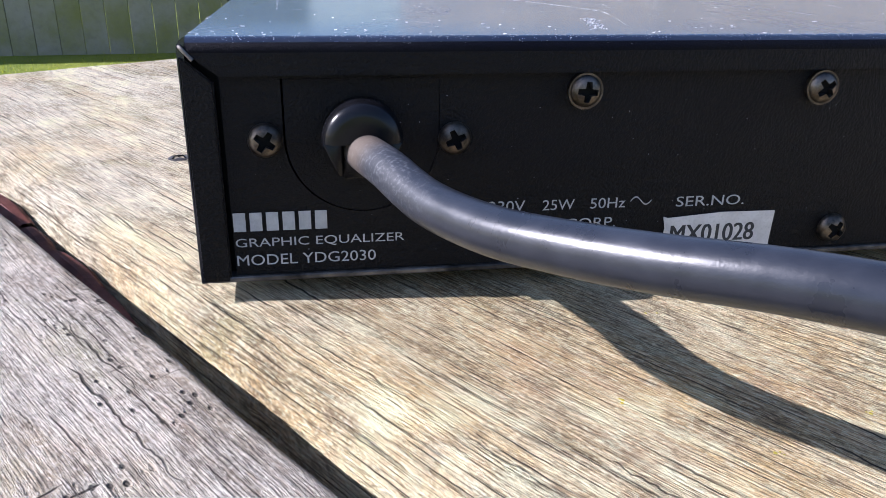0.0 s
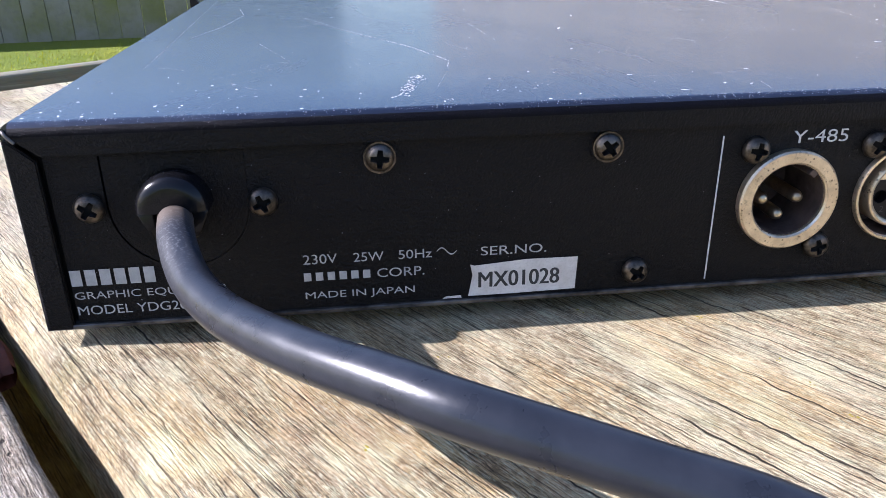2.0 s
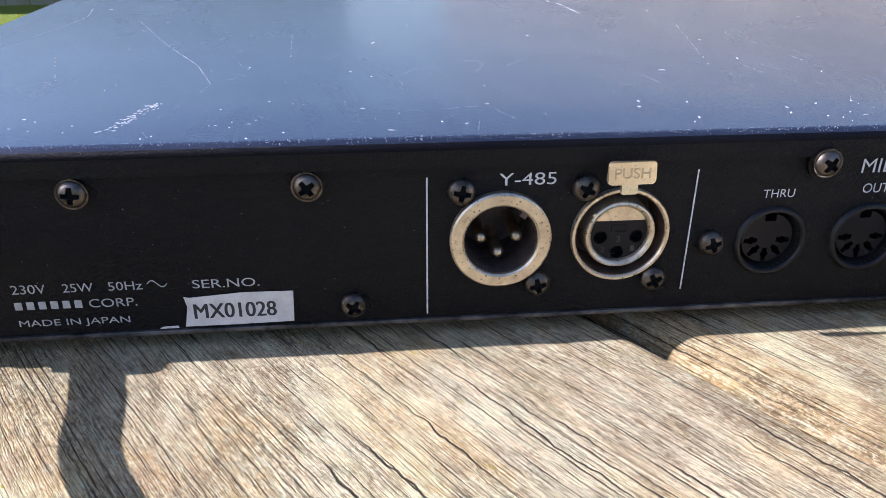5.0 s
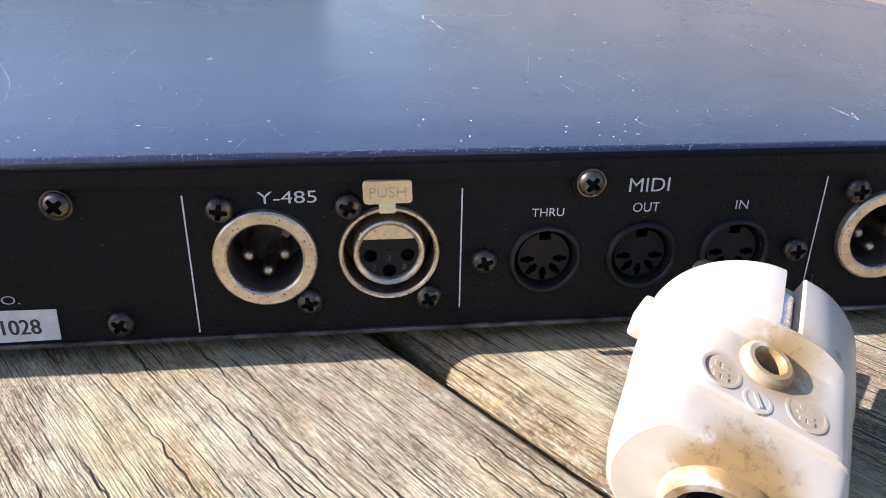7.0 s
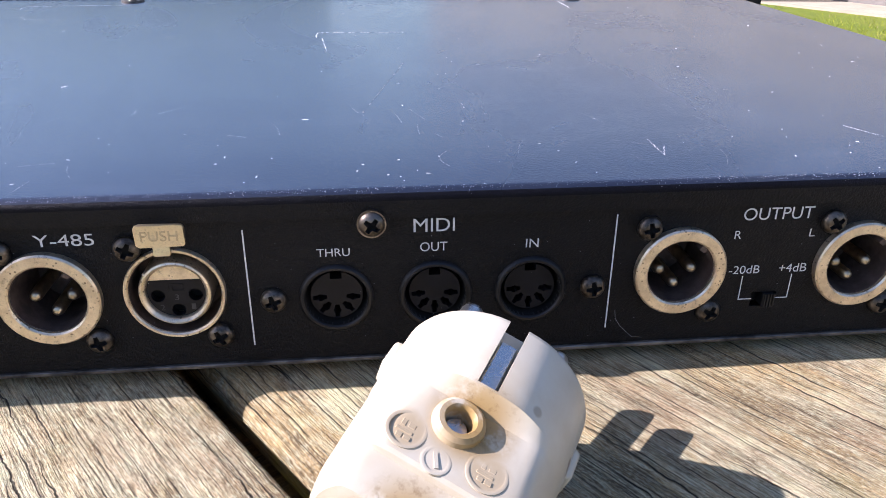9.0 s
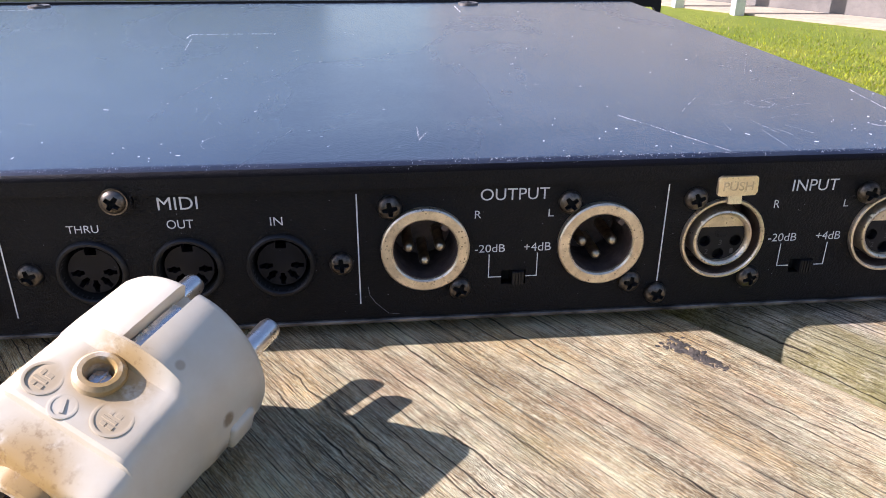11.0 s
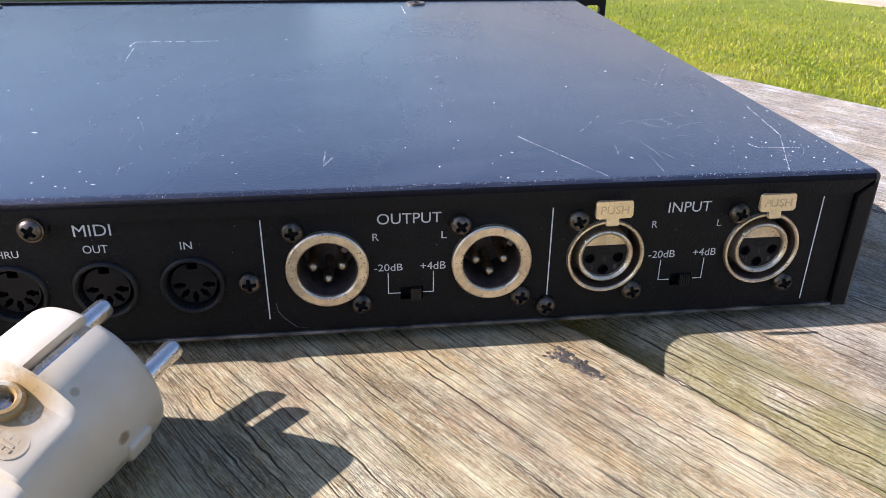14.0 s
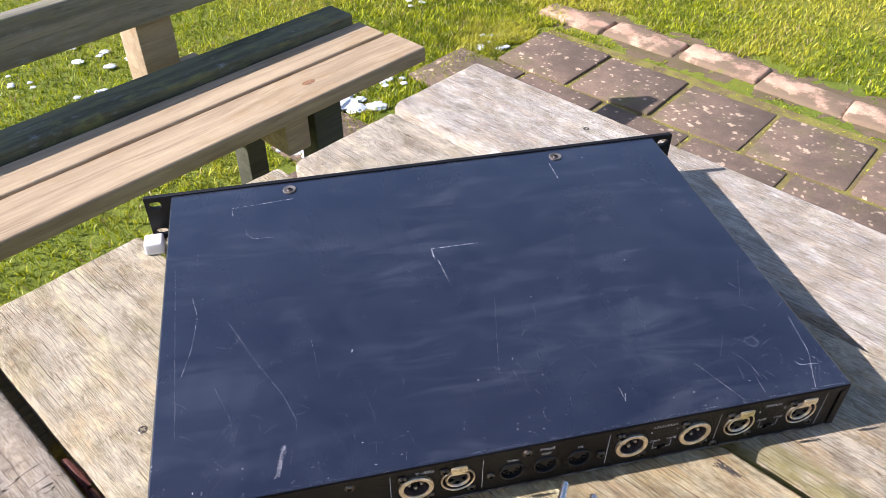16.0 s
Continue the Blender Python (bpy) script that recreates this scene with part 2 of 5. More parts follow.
def painted_steel(name, base, rough, grain, dust=0.5, spec=0.5, coat=0.0, relief=0.0003):
    """Black textured paint with dust, smears and worn specks."""
    m = Nodes(name)
    cl = m.noise(m.coords((9, 4, 9)), 1.0, 6, 0.6, 0.8)
    smear = m.noise(m.coords((13, 5, 8), rot=(0, 0, 0.25)), 1.0, 5, 0.62, 1.6)
    tex = m.noise(m.coords(), grain, 3, 0.65)
    speck = m.voronoi(m.coords(), 420.0)
    spk = m.math("MULTIPLY", m.step(speck, 0.05, 0.13, 1.0, 0.0), m.step(m.noise(m.coords(), 35.0, 4), 0.52, 0.7))
    wisp = m.noise(m.coords((9, 70, 9), rot=(0, 0, 0.12)), 1.0, 6, 0.7, 0.25)
    dusty = m.math("MULTIPLY", m.math("ADD", m.step(cl, 0.42, 0.72, 0.0, 0.6), m.math("MULTIPLY", m.step(wisp, 0.52, 0.80), m.step(cl, 0.38, 0.60))), dust * 0.6)
    col = m.mix(dusty, base, tuple(dust * k + x for k, x in zip((0.055, 0.058, 0.066), base)))
    if coat:
        film = m.noise(m.coords((15, 21, 15), rot=(0, 0, 0.3)), 1.0, 7, 0.68, 0.7)
        rub = m.noise(m.coords((26, 48, 26), rot=(0, 0, 0.2)), 1.0, 5, 0.6, 0.5)
        haze = m.math("MULTIPLY", m.step(film, 0.30, 0.66), m.step(rub, 0.30, 0.46, 0.25, 1.0))
        col = m.mix(m.math("MULTIPLY", haze, 0.8), col, (0.0120, 0.0150, 0.0240))
        scuff = m.step(m.noise(m.coords((11, 40, 30), rot=(0, 0, 0.08)), 1.0, 9, 0.66, 0.5), 0.46, 0.72)
        col = m.mix(m.math("MULTIPLY", m.math("MULTIPLY", scuff, m.step(cl, 0.36, 0.60, 0.25, 1.0)), 0.42), col, (0.052, 0.060, 0.075))
    col = m.mix(m.math("MULTIPLY", spk, dust * 0.6), col, (0.22, 0.22, 0.23))
    ro = m.math("ADD", m.step(smear, 0.35, 0.7, rough - 0.05, rough + 0.09), m.math("MULTIPLY", dusty, 0.1))
    if coat:
        m.bsdf.inputs["IOR"].default_value = coat
        m.bsdf.inputs["Coat Weight"].default_value = 1.0
        m.bsdf.inputs["Coat Roughness"].default_value = rough * 0.95
        m.bsdf.inputs["Coat IOR"].default_value = 1.56
        m.bsdf.inputs["Specular Tint"].default_value = (0.70, 0.72, 1.0, 1)
    return m.done(col, ro, 0.0, m.bump(tex, 0.7, relief), spec)


def bench_timber(name, light, mid, dark, lichen=0.0):
    """Smooth planed timber along x with a soft flame figure, grey weathering and, where damp, lichen."""
    m = Nodes(name)
    sway = m.noise(m.coords((3, 10, 10), 5.0), 1.0, 2, 0.5)
    cb = m.n("ShaderNodeCombineXYZ")
    m.put(cb.inputs[1], m.math("MULTIPLY", m.math("SUBTRACT", sway, 0.5), 0.05))
    bent = m.n("ShaderNodeVectorMath", op="ADD")
    m.put(bent.inputs[0], m.coords((1, 1, 1), 5.0))
    m.put(bent.inputs[1], cb.outputs[0])

    def w(*scale):
        nd = m.n("ShaderNodeVectorMath", op="MULTIPLY")
        m.put(nd.inputs[0], bent.outputs[0])
        nd.inputs[1].default_value = scale
        return nd.outputs[0]

    figure = m.noise(w(2.2, 34, 34), 1.0, 4, 0.55)
    streak = m.noise(w(7, 150, 150), 1.0, 5, 0.6)
    fine = m.noise(w(30, 900, 900), 1.0, 3, 0.6)
    patch = m.noise(m.coords((7, 16, 16), 5.0), 1.0, 5, 0.62)
    col = m.mix(m.step(figure, 0.34, 0.64), mid, light)
    col = m.mix(m.step(streak, 0.52, 0.72, 0.0, 0.55), col, dark)
    col = m.mix(m.step(streak, 0.46, 0.30, 0.0, 0.6), col, tuple(min(0.85, x * k) for x, k in zip(light, (1.2, 1.2, 1.16))))
    col = m.mix(m.step(patch, 0.52, 0.70, 0.0, 0.45), col, tuple(x * k for x, k in zip(mid, (0.92, 0.80, 0.55))))
    col = m.mix(m.step(fine, 0.50, 0.70, 0.0, 0.28), col, dark)
    if lichen:
        crust = m.noise(m.coords((16, 40, 40), 5.0), 1.0, 6, 0.68)
        col = m.mix(m.step(crust, 0.50, 0.66, 0.0, lichen), col, (0.20, 0.21, 0.075))
        col = m.mix(m.step(crust, 0.42, 0.28, 0.0, lichen), col, (0.26, 0.30, 0.29))
        col = m.mix(m.step(m.noise(m.coords((10, 26, 26), 5.0), 1.0, 4, 0.6), 0.60, 0.72, 0.0, 0.6), col, (0.23, 0.15, 0.085))
    h = m.math("ADD", m.math("MULTIPLY", streak, -0.5), m.math("MULTIPLY", fine, -0.5))
    return m.done(col, 0.8, normal=m.bump(h, 0.7, 0.0010), spec=0.25)


WOOD_B = weathered_wood("weathered_timber", (0.88, 0.72, 0.455), (0.53, 0.395, 0.215), (0.12, 0.087, 0.052), warm=0.65, bleach=0.65)
WOOD_E = weathered_wood("bleached_timber", (0.93, 0.85, 0.70), (0.62, 0.53, 0.40), (0.24, 0.20, 0.15), warm=0.4, rift=0.02)
WOOD_A = weathered_wood("grey_weathered_timber", (0.60, 0.53, 0.43), (0.36, 0.31, 0.25), (0.13, 0.11, 0.09), pits=0.95, depth=0.0009, warm=0.4, rift=0.07)
WOOD_D = weathered_wood("mossy_weathered_timber", (0.76, 0.66, 0.50), (0.48, 0.39, 0.275), (0.18, 0.145, 0.11), moss=True, bleach=0.7)
WOOD_BENCH = bench_timber("bench_timber", (0.41, 0.325, 0.212), (0.30, 0.228, 0.147), (0.165, 0.118, 0.076))
WOOD_RAIL = bench_timber("lichened_rail_timber", (0.165, 0.165, 0.10), (0.085, 0.088, 0.056), (0.035, 0.037, 0.028), 0.75)
WOOD_BACK = bench_timber("grey_rail_timber", (0.25, 0.235, 0.175), (0.15, 0.142, 0.105), (0.075, 0.072, 0.055), 0.45)
# Bench timber darkened by colour to stand for shade under the seat.
WOOD_LEG_SHADE = bench_timber("shade_dark_leg_timber", (0.085, 0.088, 0.06), (0.055, 0.058, 0.042), (0.03, 0.03, 0.022))
WOOD_BEAM = weathered_wood("beam_timber", (0.60, 0.43, 0.19), (0.45, 0.31, 0.13), (0.22, 0.15, 0.07))
LID_PAINT = painted_steel("black_lid_paint", (0.0045, 0.0058, 0.0125), 0.23, 1500.0, 0.5, 0.5, 1.56, 0.00018)
PANEL_PAINT = painted_steel("black_panel_paint", (0.0030, 0.0024, 0.0028), 0.36, 1700.0, 0.25, 0.22, 0.0, 0.0009)
# Lid paint again, darkened and dulled to imitate the roll's dim reflection.
EDGE_DIM_PAINT = painted_steel("dimmed_rolled_edge_paint", (0.003, 0.003, 0.006), 0.36, 2600.0, 0.3, 0.09, 0.0, 0.0004)
PANEL_PLAIN = plain_noise("black_front_panel", (0.005, 0.005, 0.006), (0.008, 0.008, 0.009), 0.42, scale=40, spec=0.25)
BARE = plain_noise("bare_edge_metal", (0.24, 0.22, 0.20), (0.018, 0.016, 0.015), 0.5, 0.7, 110)
NICKEL = plain_noise("aged_nickel", (0.86, 0.74, 0.56), (0.62, 0.51, 0.36), 0.33, 0.85, 240, 900, 0.00006, pits=0.8)
# Nickel brightened by colour for the sunlit reflection on the tabs.
TAB_NICKEL_LIT = plain_noise("brightened_tab_nickel", (0.95, 0.83, 0.62), (0.86, 0.72, 0.50), 0.28, 1.0, 300, 900, 0.00003, pits=0.35)
# Darker metal that paints the relief shading of the embossed letters.
TAB_EMBOSS_SHADE = plain_noise("emboss_shade_lettering", (0.70, 0.58, 0.40), (0.58, 0.46, 0.30), 0.4, 0.8, 300)
STEEL = plain_noise("dark_screw_steel", (0.19, 0.165, 0.14), (0.07, 0.06, 0.05), 0.36, 1.0, 400, 1500, 0.00006, pits=0.5)
BLACK_SCREW = plain_noise("blackened_screw_steel", (0.16, 0.135, 0.11), (0.03, 0.026, 0.022), 0.32, 0.8, 500, 1500, 0.00010, pits=0.7)
PIN_METAL = plain_noise("tarnished_pin", (0.62, 0.52, 0.36), (0.40, 0.33, 0.24), 0.34, 1.0, 500)
PLUG_PIN = plain_noise("plated_plug_pin", (0.80, 0.77, 0.72), (0.66, 0.63, 0.58), 0.25, 1.0, 300)
CUP = plain_noise("dark_connector_cup", (0.14, 0.10, 0.085), (0.06, 0.045, 0.04), 0.5, 0.4, 260)
BLACK_PLASTIC = plain_noise("black_plastic", (0.005, 0.005, 0.006), (0.009, 0.009, 0.011), 0.40, 0.0, 160, 900, 0.00004, 0.4)
GROMMET = plain_noise("grommet_plastic", (0.004, 0.004, 0.005), (0.007, 0.007, 0.009), 0.20, 0.0, 200, 900, 0.00004, 0.32)
SOCKET_PLASTIC = plain_noise("grey_black_plastic", (0.006, 0.006, 0.008), (0.010, 0.010, 0.013), 0.40, 0.0, 200, spec=0.24)
NUMBER = plain_noise("moulded_number", (0.05, 0.05, 0.055), (0.035, 0.035, 0.04), 0.4)
# Near-black put into holes and recesses in place of their shade.
HOLE_SHADE = plain_noise("hole_shade", (0.002, 0.002, 0.002), (0.003, 0.003, 0.003), 0.9)
PRINT = plain_noise("printed_grey", (0.50, 0.50, 0.50), (0.40, 0.40, 0.40), 0.6, 0.0, 500)
BRIGHT_PRINT = plain_noise("printed_white", (0.68, 0.68, 0.68), (0.58, 0.58, 0.58), 0.6, 0.0, 500)
PAPER = plain_noise("sticker_paper", (0.72, 0.70, 0.68), (0.60, 0.57, 0.54), 0.7, 0.0, 220)
INK = plain_noise("sticker_ink", (0.03, 0.03, 0.03), (0.05, 0.05, 0.05), 0.7)
SCRATCH_DIM = plain_noise("dull_scratch", (0.42, 0.42, 0.45), (0.28, 0.28, 0.30), 0.5, 0.0, 900)
WEAR = plain_noise("scratched_paint", (0.72, 0.72, 0.74), (0.48, 0.48, 0.50), 0.55, 0.0, 900)
FAINT = plain_noise("faint_scuff", (0.26, 0.26, 0.28), (0.18, 0.18, 0.19), 0.45, 0.0, 900)
RED_LEAF = plain_noise("dead_leaf", (0.22, 0.07, 0.045), (0.10, 0.035, 0.025), 0.6, 0.0, 120, 300, 0.0004)
SNOW = plain_noise("melting_snow", (0.70, 0.75, 0.82), (0.55, 0.61, 0.69), 0.6, 0.0, 60, 160, 0.004)
WHITE_PAINT = plain_noise("white_paint", (0.78, 0.78, 0.76), (0.68, 0.68, 0.66), 0.5, 0.0, 30)
LICHEN = plain_noise("yellow_lichen", (0.42, 0.33, 0.03), (0.34, 0.30, 0.05), 0.9)
BENCH_KNOT = plain_noise("reddish_knot", (0.30, 0.165, 0.085), (0.17, 0.085, 0.045), 0.8, 0.0, 160, 300, 0.0006)
SCAR = plain_noise("dark_knot", (0.030, 0.026, 0.022), (0.085, 0.07, 0.055), 0.75, 0.0, 300, 500, 0.0008)
PATH_DIRT = plain_noise("pale_dirt", (0.46, 0.38, 0.28), (0.36, 0.30, 0.22), 0.95, 0.0, 4, 30, 0.01)
FENCE = plain_noise("algae_stained_fence_boards", (0.30, 0.28, 0.24), (0.21, 0.21, 0.08), 0.9, 0.0, 2.5, 30, 0.004)
WALL = plain_noise("far_wall_boards", (0.24, 0.215, 0.19), (0.17, 0.155, 0.14), 0.9, 0.0, 3, 12, 0.01)


def cable_rubber():
    """Dark grey rubber, scuffed and dusty where it leaves the grommet."""
    m = Nodes("cable_rubber")
    f = m.noise(m.coords(), 120.0, 5, 0.6)
    fuzz = m.noise(m.coords(), 1600.0, 4, 0.7)
    nd = m.n("ShaderNodeVectorMath", op="DISTANCE")
    m.put(nd.inputs[0], m.coords())
    nd.inputs[1].default_value = (0.0285, -0.006, 0.031)
    exit_dust = m.math("MULTIPLY", m.step(nd.outputs["Value"], 0.003, 0.012, 1.0, 0.0), m.step(f, 0.3, 0.6))
    worn = m.math("MULTIPLY", m.step(nd.outputs["Value"], 0.012, 0.036, 1.0, 0.0), m.step(fuzz, 0.50, 0.64))
    col = m.mix(m.step(f, 0.3, 0.7), (0.014, 0.016, 0.022), (0.024, 0.027, 0.036))
    col = m.mix(m.math("MULTIPLY", worn, 0.45), col, (0.17, 0.175, 0.19))
    col = m.mix(m.math("MULTIPLY", exit_dust, 0.55), col, (0.15, 0.11, 0.075))
    ro = m.math("ADD", m.step(f, 0.3, 0.7, 0.26, 0.36), m.math("MULTIPLY", m.step(nd.outputs["Value"], 0.012, 0.036, 1.0, 0.0), 0.2))
    return m.done(col, ro, normal=m.bump(fuzz, 0.35, 0.00008))


RUBBER = cable_rubber()


def ivory_plastic():
    """Aged ivory plastic with brown grime round the screw boss and the cable end (plug axis along x, top along z)."""
    m = Nodes("ivory_plastic")
    tint = m.noise(m.coords(), 90.0, 5, 0.6)
    col = m.mix(m.step(tint, 0.3, 0.7), (0.57, 0.515, 0.405), (0.53, 0.455, 0.33))
    grime_n = m.noise(m.coords(), 620.0, 5, 0.7, 0.0)

    def near(place, r0, r1):
        nd = m.n("ShaderNodeVectorMath", op="DISTANCE")
        m.put(nd.inputs[0], m.coords())
        nd.inputs[1].default_value = place
        return m.step(nd.outputs["Value"], r0, r1, 1.0, 0.0)

    soft_n = m.noise(m.coords(), 170.0, 4, 0.6)
    film = m.math("MAXIMUM", near((-0.0165, -0.0006, 0.0150), 0.003, 0.0095), near((-0.0365, 0.0, 0.006), 0.006, 0.0125))
    film = m.math("MAXIMUM", film, m.math("MULTIPLY", m.math("MAXIMUM", near((-0.0229, 0.0077, 0.0138), 0.002, 0.0045), near((-0.0225, -0.0059, 0.0138), 0.002, 0.0045)), 0.5))
    col = m.mix(m.math("MULTIPLY", m.math("MULTIPLY", film, m.step(soft_n, 0.30, 0.50)), 0.95), col, (0.33, 0.205, 0.065))
    spots = m.math("MAXIMUM", m.math("MULTIPLY", near((-0.0160, -0.0010, 0.0150), 0.003, 0.0085), m.step(grime_n, 0.50, 0.68, 0.0, 0.6)),
                   m.math("MULTIPLY", near((-0.0360, 0.0, 0.007), 0.007, 0.0115), m.step(grime_n, 0.48, 0.70, 0.0, 0.8)))
    lug = m.math("MULTIPLY", near((-0.0095, -0.0195, -0.002), 0.0004, 0.0030), m.step(grime_n, 0.40, 0.52))
    lug2 = m.math("MULTIPLY", near((-0.0080, 0.0195, -0.001), 0.0004, 0.0030), m.step(grime_n, 0.44, 0.56))
    rust = m.math("MAXIMUM", m.math("MULTIPLY", near((-0.0077, -0.0180, 0.0060), 0.0009, 0.0019), m.step(grime_n, 0.36, 0.48)), m.math("MULTIPLY", near((-0.0098, -0.0086, 0.0168), 0.0006, 0.0012), 0.6))
    g = m.math("MAXIMUM", m.math("MAXIMUM", spots, rust), m.math("MAXIMUM", lug, lug2))
    col = m.mix(m.math("MULTIPLY", g, 0.8), col, (0.17, 0.095, 0.03))
    ro = m.step(tint, 0.3, 0.7, 0.33, 0.45)
    return m.done(col, ro, normal=m.bump(m.noise(m.coords(), 700.0, 3), 0.3, 0.00005))


IVORY = ivory_plastic()


def grass_material():
    m = Nodes("grass_blades")
    geo = m.n("ShaderNodeNewGeometry")
    r = geo.outputs["Random Per Island"]
    big = m.noise(m.coords(), 2.2, 4, 0.6)
    col = m.mix(r, (0.17, 0.23, 0.005), (0.56, 0.58, 0.015))
    clump = m.noise(m.coords(), 17.0, 4, 0.65)
    col = m.mix(m.step(clump, 0.56, 0.40, 0.0, 0.65), col, (0.055, 0.10, 0.006))
    col = m.mix(m.step(big, 0.46, 0.66, 0.0, 0.65), col, (0.54, 0.49, 0.06))
    col = m.mix(m.step(r, 0.9, 0.93), col, (0.34, 0.27, 0.12))
    mat = m.done(col, 0.45, spec=0.4)
    m.bsdf.inputs["Subsurface Weight"].default_value = 0.0
    tr = m.n("ShaderNodeBsdfTranslucent")
    m.put(tr.inputs["Color"], col)
    mixs = m.n("ShaderNodeMixShader")
    mixs.inputs[0].default_value = 0.35
    m.t.links.new(m.bsdf.outputs[0], mixs.inputs[1])
    m.t.links.new(tr.outputs[0], mixs.inputs[2])
    m.t.links.new(mixs.outputs[0], m.out.inputs["Surface"])
    return mat


def lawn_material():
    m = Nodes("lawn_soil_and_turf")
    a = m.noise(m.coords(), 1.1, 5, 0.6)
    b = m.noise(m.coords(), 26.0, 5, 0.7)
    c = m.noise(m.coords((1, 1, 1)), 140.0, 4, 0.7)
    col = m.mix(m.step(a, 0.35, 0.7), (0.20, 0.27, 0.012), (0.31, 0.34, 0.025))
    col = m.mix(m.step(b, 0.4, 0.7, 0.0, 0.4), col, (0.18, 0.25, 0.016))
    col = m.mix(m.step(c, 0.5, 0.75, 0.0, 0.5), col, (0.07, 0.095, 0.014))
    return m.done(col, 0.9, normal=m.bump(m.math("ADD", b, c), 1.0, 0.03))


def paver_material():
    m = Nodes("concrete_paver")
    a = m.noise(m.coords((1, 1, 1), 9.0), 9.0, 5, 0.65)
    b = m.noise(m.coords((1, 1, 1), 9.0), 120.0, 5, 0.7)
    ragged = m.math("MULTIPLY", m.math("SUBTRACT", m.noise(m.coords((1, 1, 1), 9.0), 60.0, 4, 0.7), 0.5), 0.9)
    fine = m.step(m.math("ADD", m.voronoi(m.coords((1, 1, 1), 9.0), 44.0), ragged), 0.12, 0.30, 1.0, 0.0)
    large = m.step(m.math("ADD", m.voronoi(m.coords((1, 1, 1), 4.0), 19.0), ragged), 0.10, 0.22, 1.0, 0.0)
    spots = m.math("MAXIMUM", m.math("MULTIPLY", fine, m.step(m.noise(m.coords((1, 1, 1), 9.0), 9.0, 3), 0.40, 0.54)),
                   m.math("MULTIPLY", large, m.step(m.noise(m.coords((1, 1, 1), 5.0), 6.0, 3), 0.40, 0.50)))
    col = m.mix(m.step(a, 0.3, 0.7), (0.112, 0.080, 0.058), (0.190, 0.132, 0.094))
    col = m.mix(m.step(b, 0.4, 0.75, 0.0, 0.6), col, (0.09, 0.07, 0.05))
    green = m.step(m.noise(m.coords((1, 1, 1), 9.0), 5.0, 4, 0.65), 0.52, 0.70, 0.0, 0.6)
    col = m.mix(green, col, (0.135, 0.125, 0.045))
    col = m.mix(m.math("MULTIPLY", spots, 0.75), col, (0.56, 0.43, 0.30))
    return m.done(col, 0.88, normal=m.bump(m.math("ADD", b, a), 0.8, 0.003))


GRASS, LAWN, PAVER = grass_material(), lawn_material(), paver_material()


def brick_material():
    """Salmon brick, half covered with dried mud and moss."""
    m = Nodes("edging_brick")
    a = m.noise(m.coords((1, 1, 1), 9.0), 13.0, 5, 0.62)
    b = m.noise(m.coords((1, 1, 1), 9.0), 130.0, 5, 0.7)
    col = m.mix(m.step(a, 0.3, 0.7), (0.40, 0.245, 0.165), (0.62, 0.42, 0.29))
    col = m.mix(m.step(b, 0.45, 0.75, 0.0, 0.4), col, (0.24, 0.15, 0.10))
    sep = m.n("ShaderNodeSeparateXYZ")
    m.put(sep.inputs[0], m.coords())
    mud = m.math("ADD", m.noise(m.coords((1, 1, 1), 9.0), 11.0, 6, 0.66), m.math("MULTIPLY", m.math("ABSOLUTE", sep.outputs[1]), 2.2))
    col = m.mix(m.step(mud, 0.49, 0.64, 0.0, 0.92), col, (0.165, 0.120, 0.075))
    moss = m.noise(m.coords((1, 1, 1), 6.0), 16.0, 5, 0.65)
    col = m.mix(m.step(moss, 0.58, 0.70, 0.0, 0.7), col, (0.15, 0.15, 0.03))
    return m.done(col, 0.92, normal=m.bump(m.math("ADD", a, b), 0.8, 0.004))


BRICK = brick_material()
SOIL = plain_noise("damp_soil", (0.165, 0.115, 0.072), (0.115, 0.095, 0.036), 0.95, 0.0, 22, 130, 0.012)
MOSS = plain_noise("mossy_joint", (0.22, 0.20, 0.04), (0.13, 0.09, 0.05), 0.95, 0.0, 18, 220, 0.006)


# ---- mesh helpers ----
def mesh_of(name, bm, material, smooth=0.0):
    me = bpy.data.meshes.new(name)
    bmesh.ops.recalc_face_normals(bm, faces=bm.faces)
    bm.to_mesh(me)
    bm.free()
    me.materials.append(material)
    if smooth:
        me.polygons.foreach_set("use_smooth", [True] * len(me.polygons))
        me.set_sharp_from_angle(angle=radians(smooth))
    return me


def part(name, bm, material, parent, label="", smooth=35.0):
    """Links a bmesh (or a mesh) as one object under a thing or part."""
    me = bm if isinstance(bm, bpy.types.Mesh) else mesh_of(name, bm, material, smooth)
    ob = new(name, me)
    ob.parent = parent
    return tagged(ob, label=label)


def box(bm, x0, x1, y0, y1, z0, z1, bevel=0.0, seg=2):
    r = bmesh.ops.create_cube(bm, size=1.0, matrix=Matrix.LocRotScale(
        ((x0 + x1) / 2, (y0 + y1) / 2, (z0 + z1) / 2), None, (x1 - x0, y1 - y0, z1 - z0)))
    if bevel:
        edges = {e for v in r["verts"] for e in v.link_edges}
        bmesh.ops.bevel(bm, geom=list(edges), offset=bevel, segments=seg, affect="EDGES", profile=0.5)
    return bm


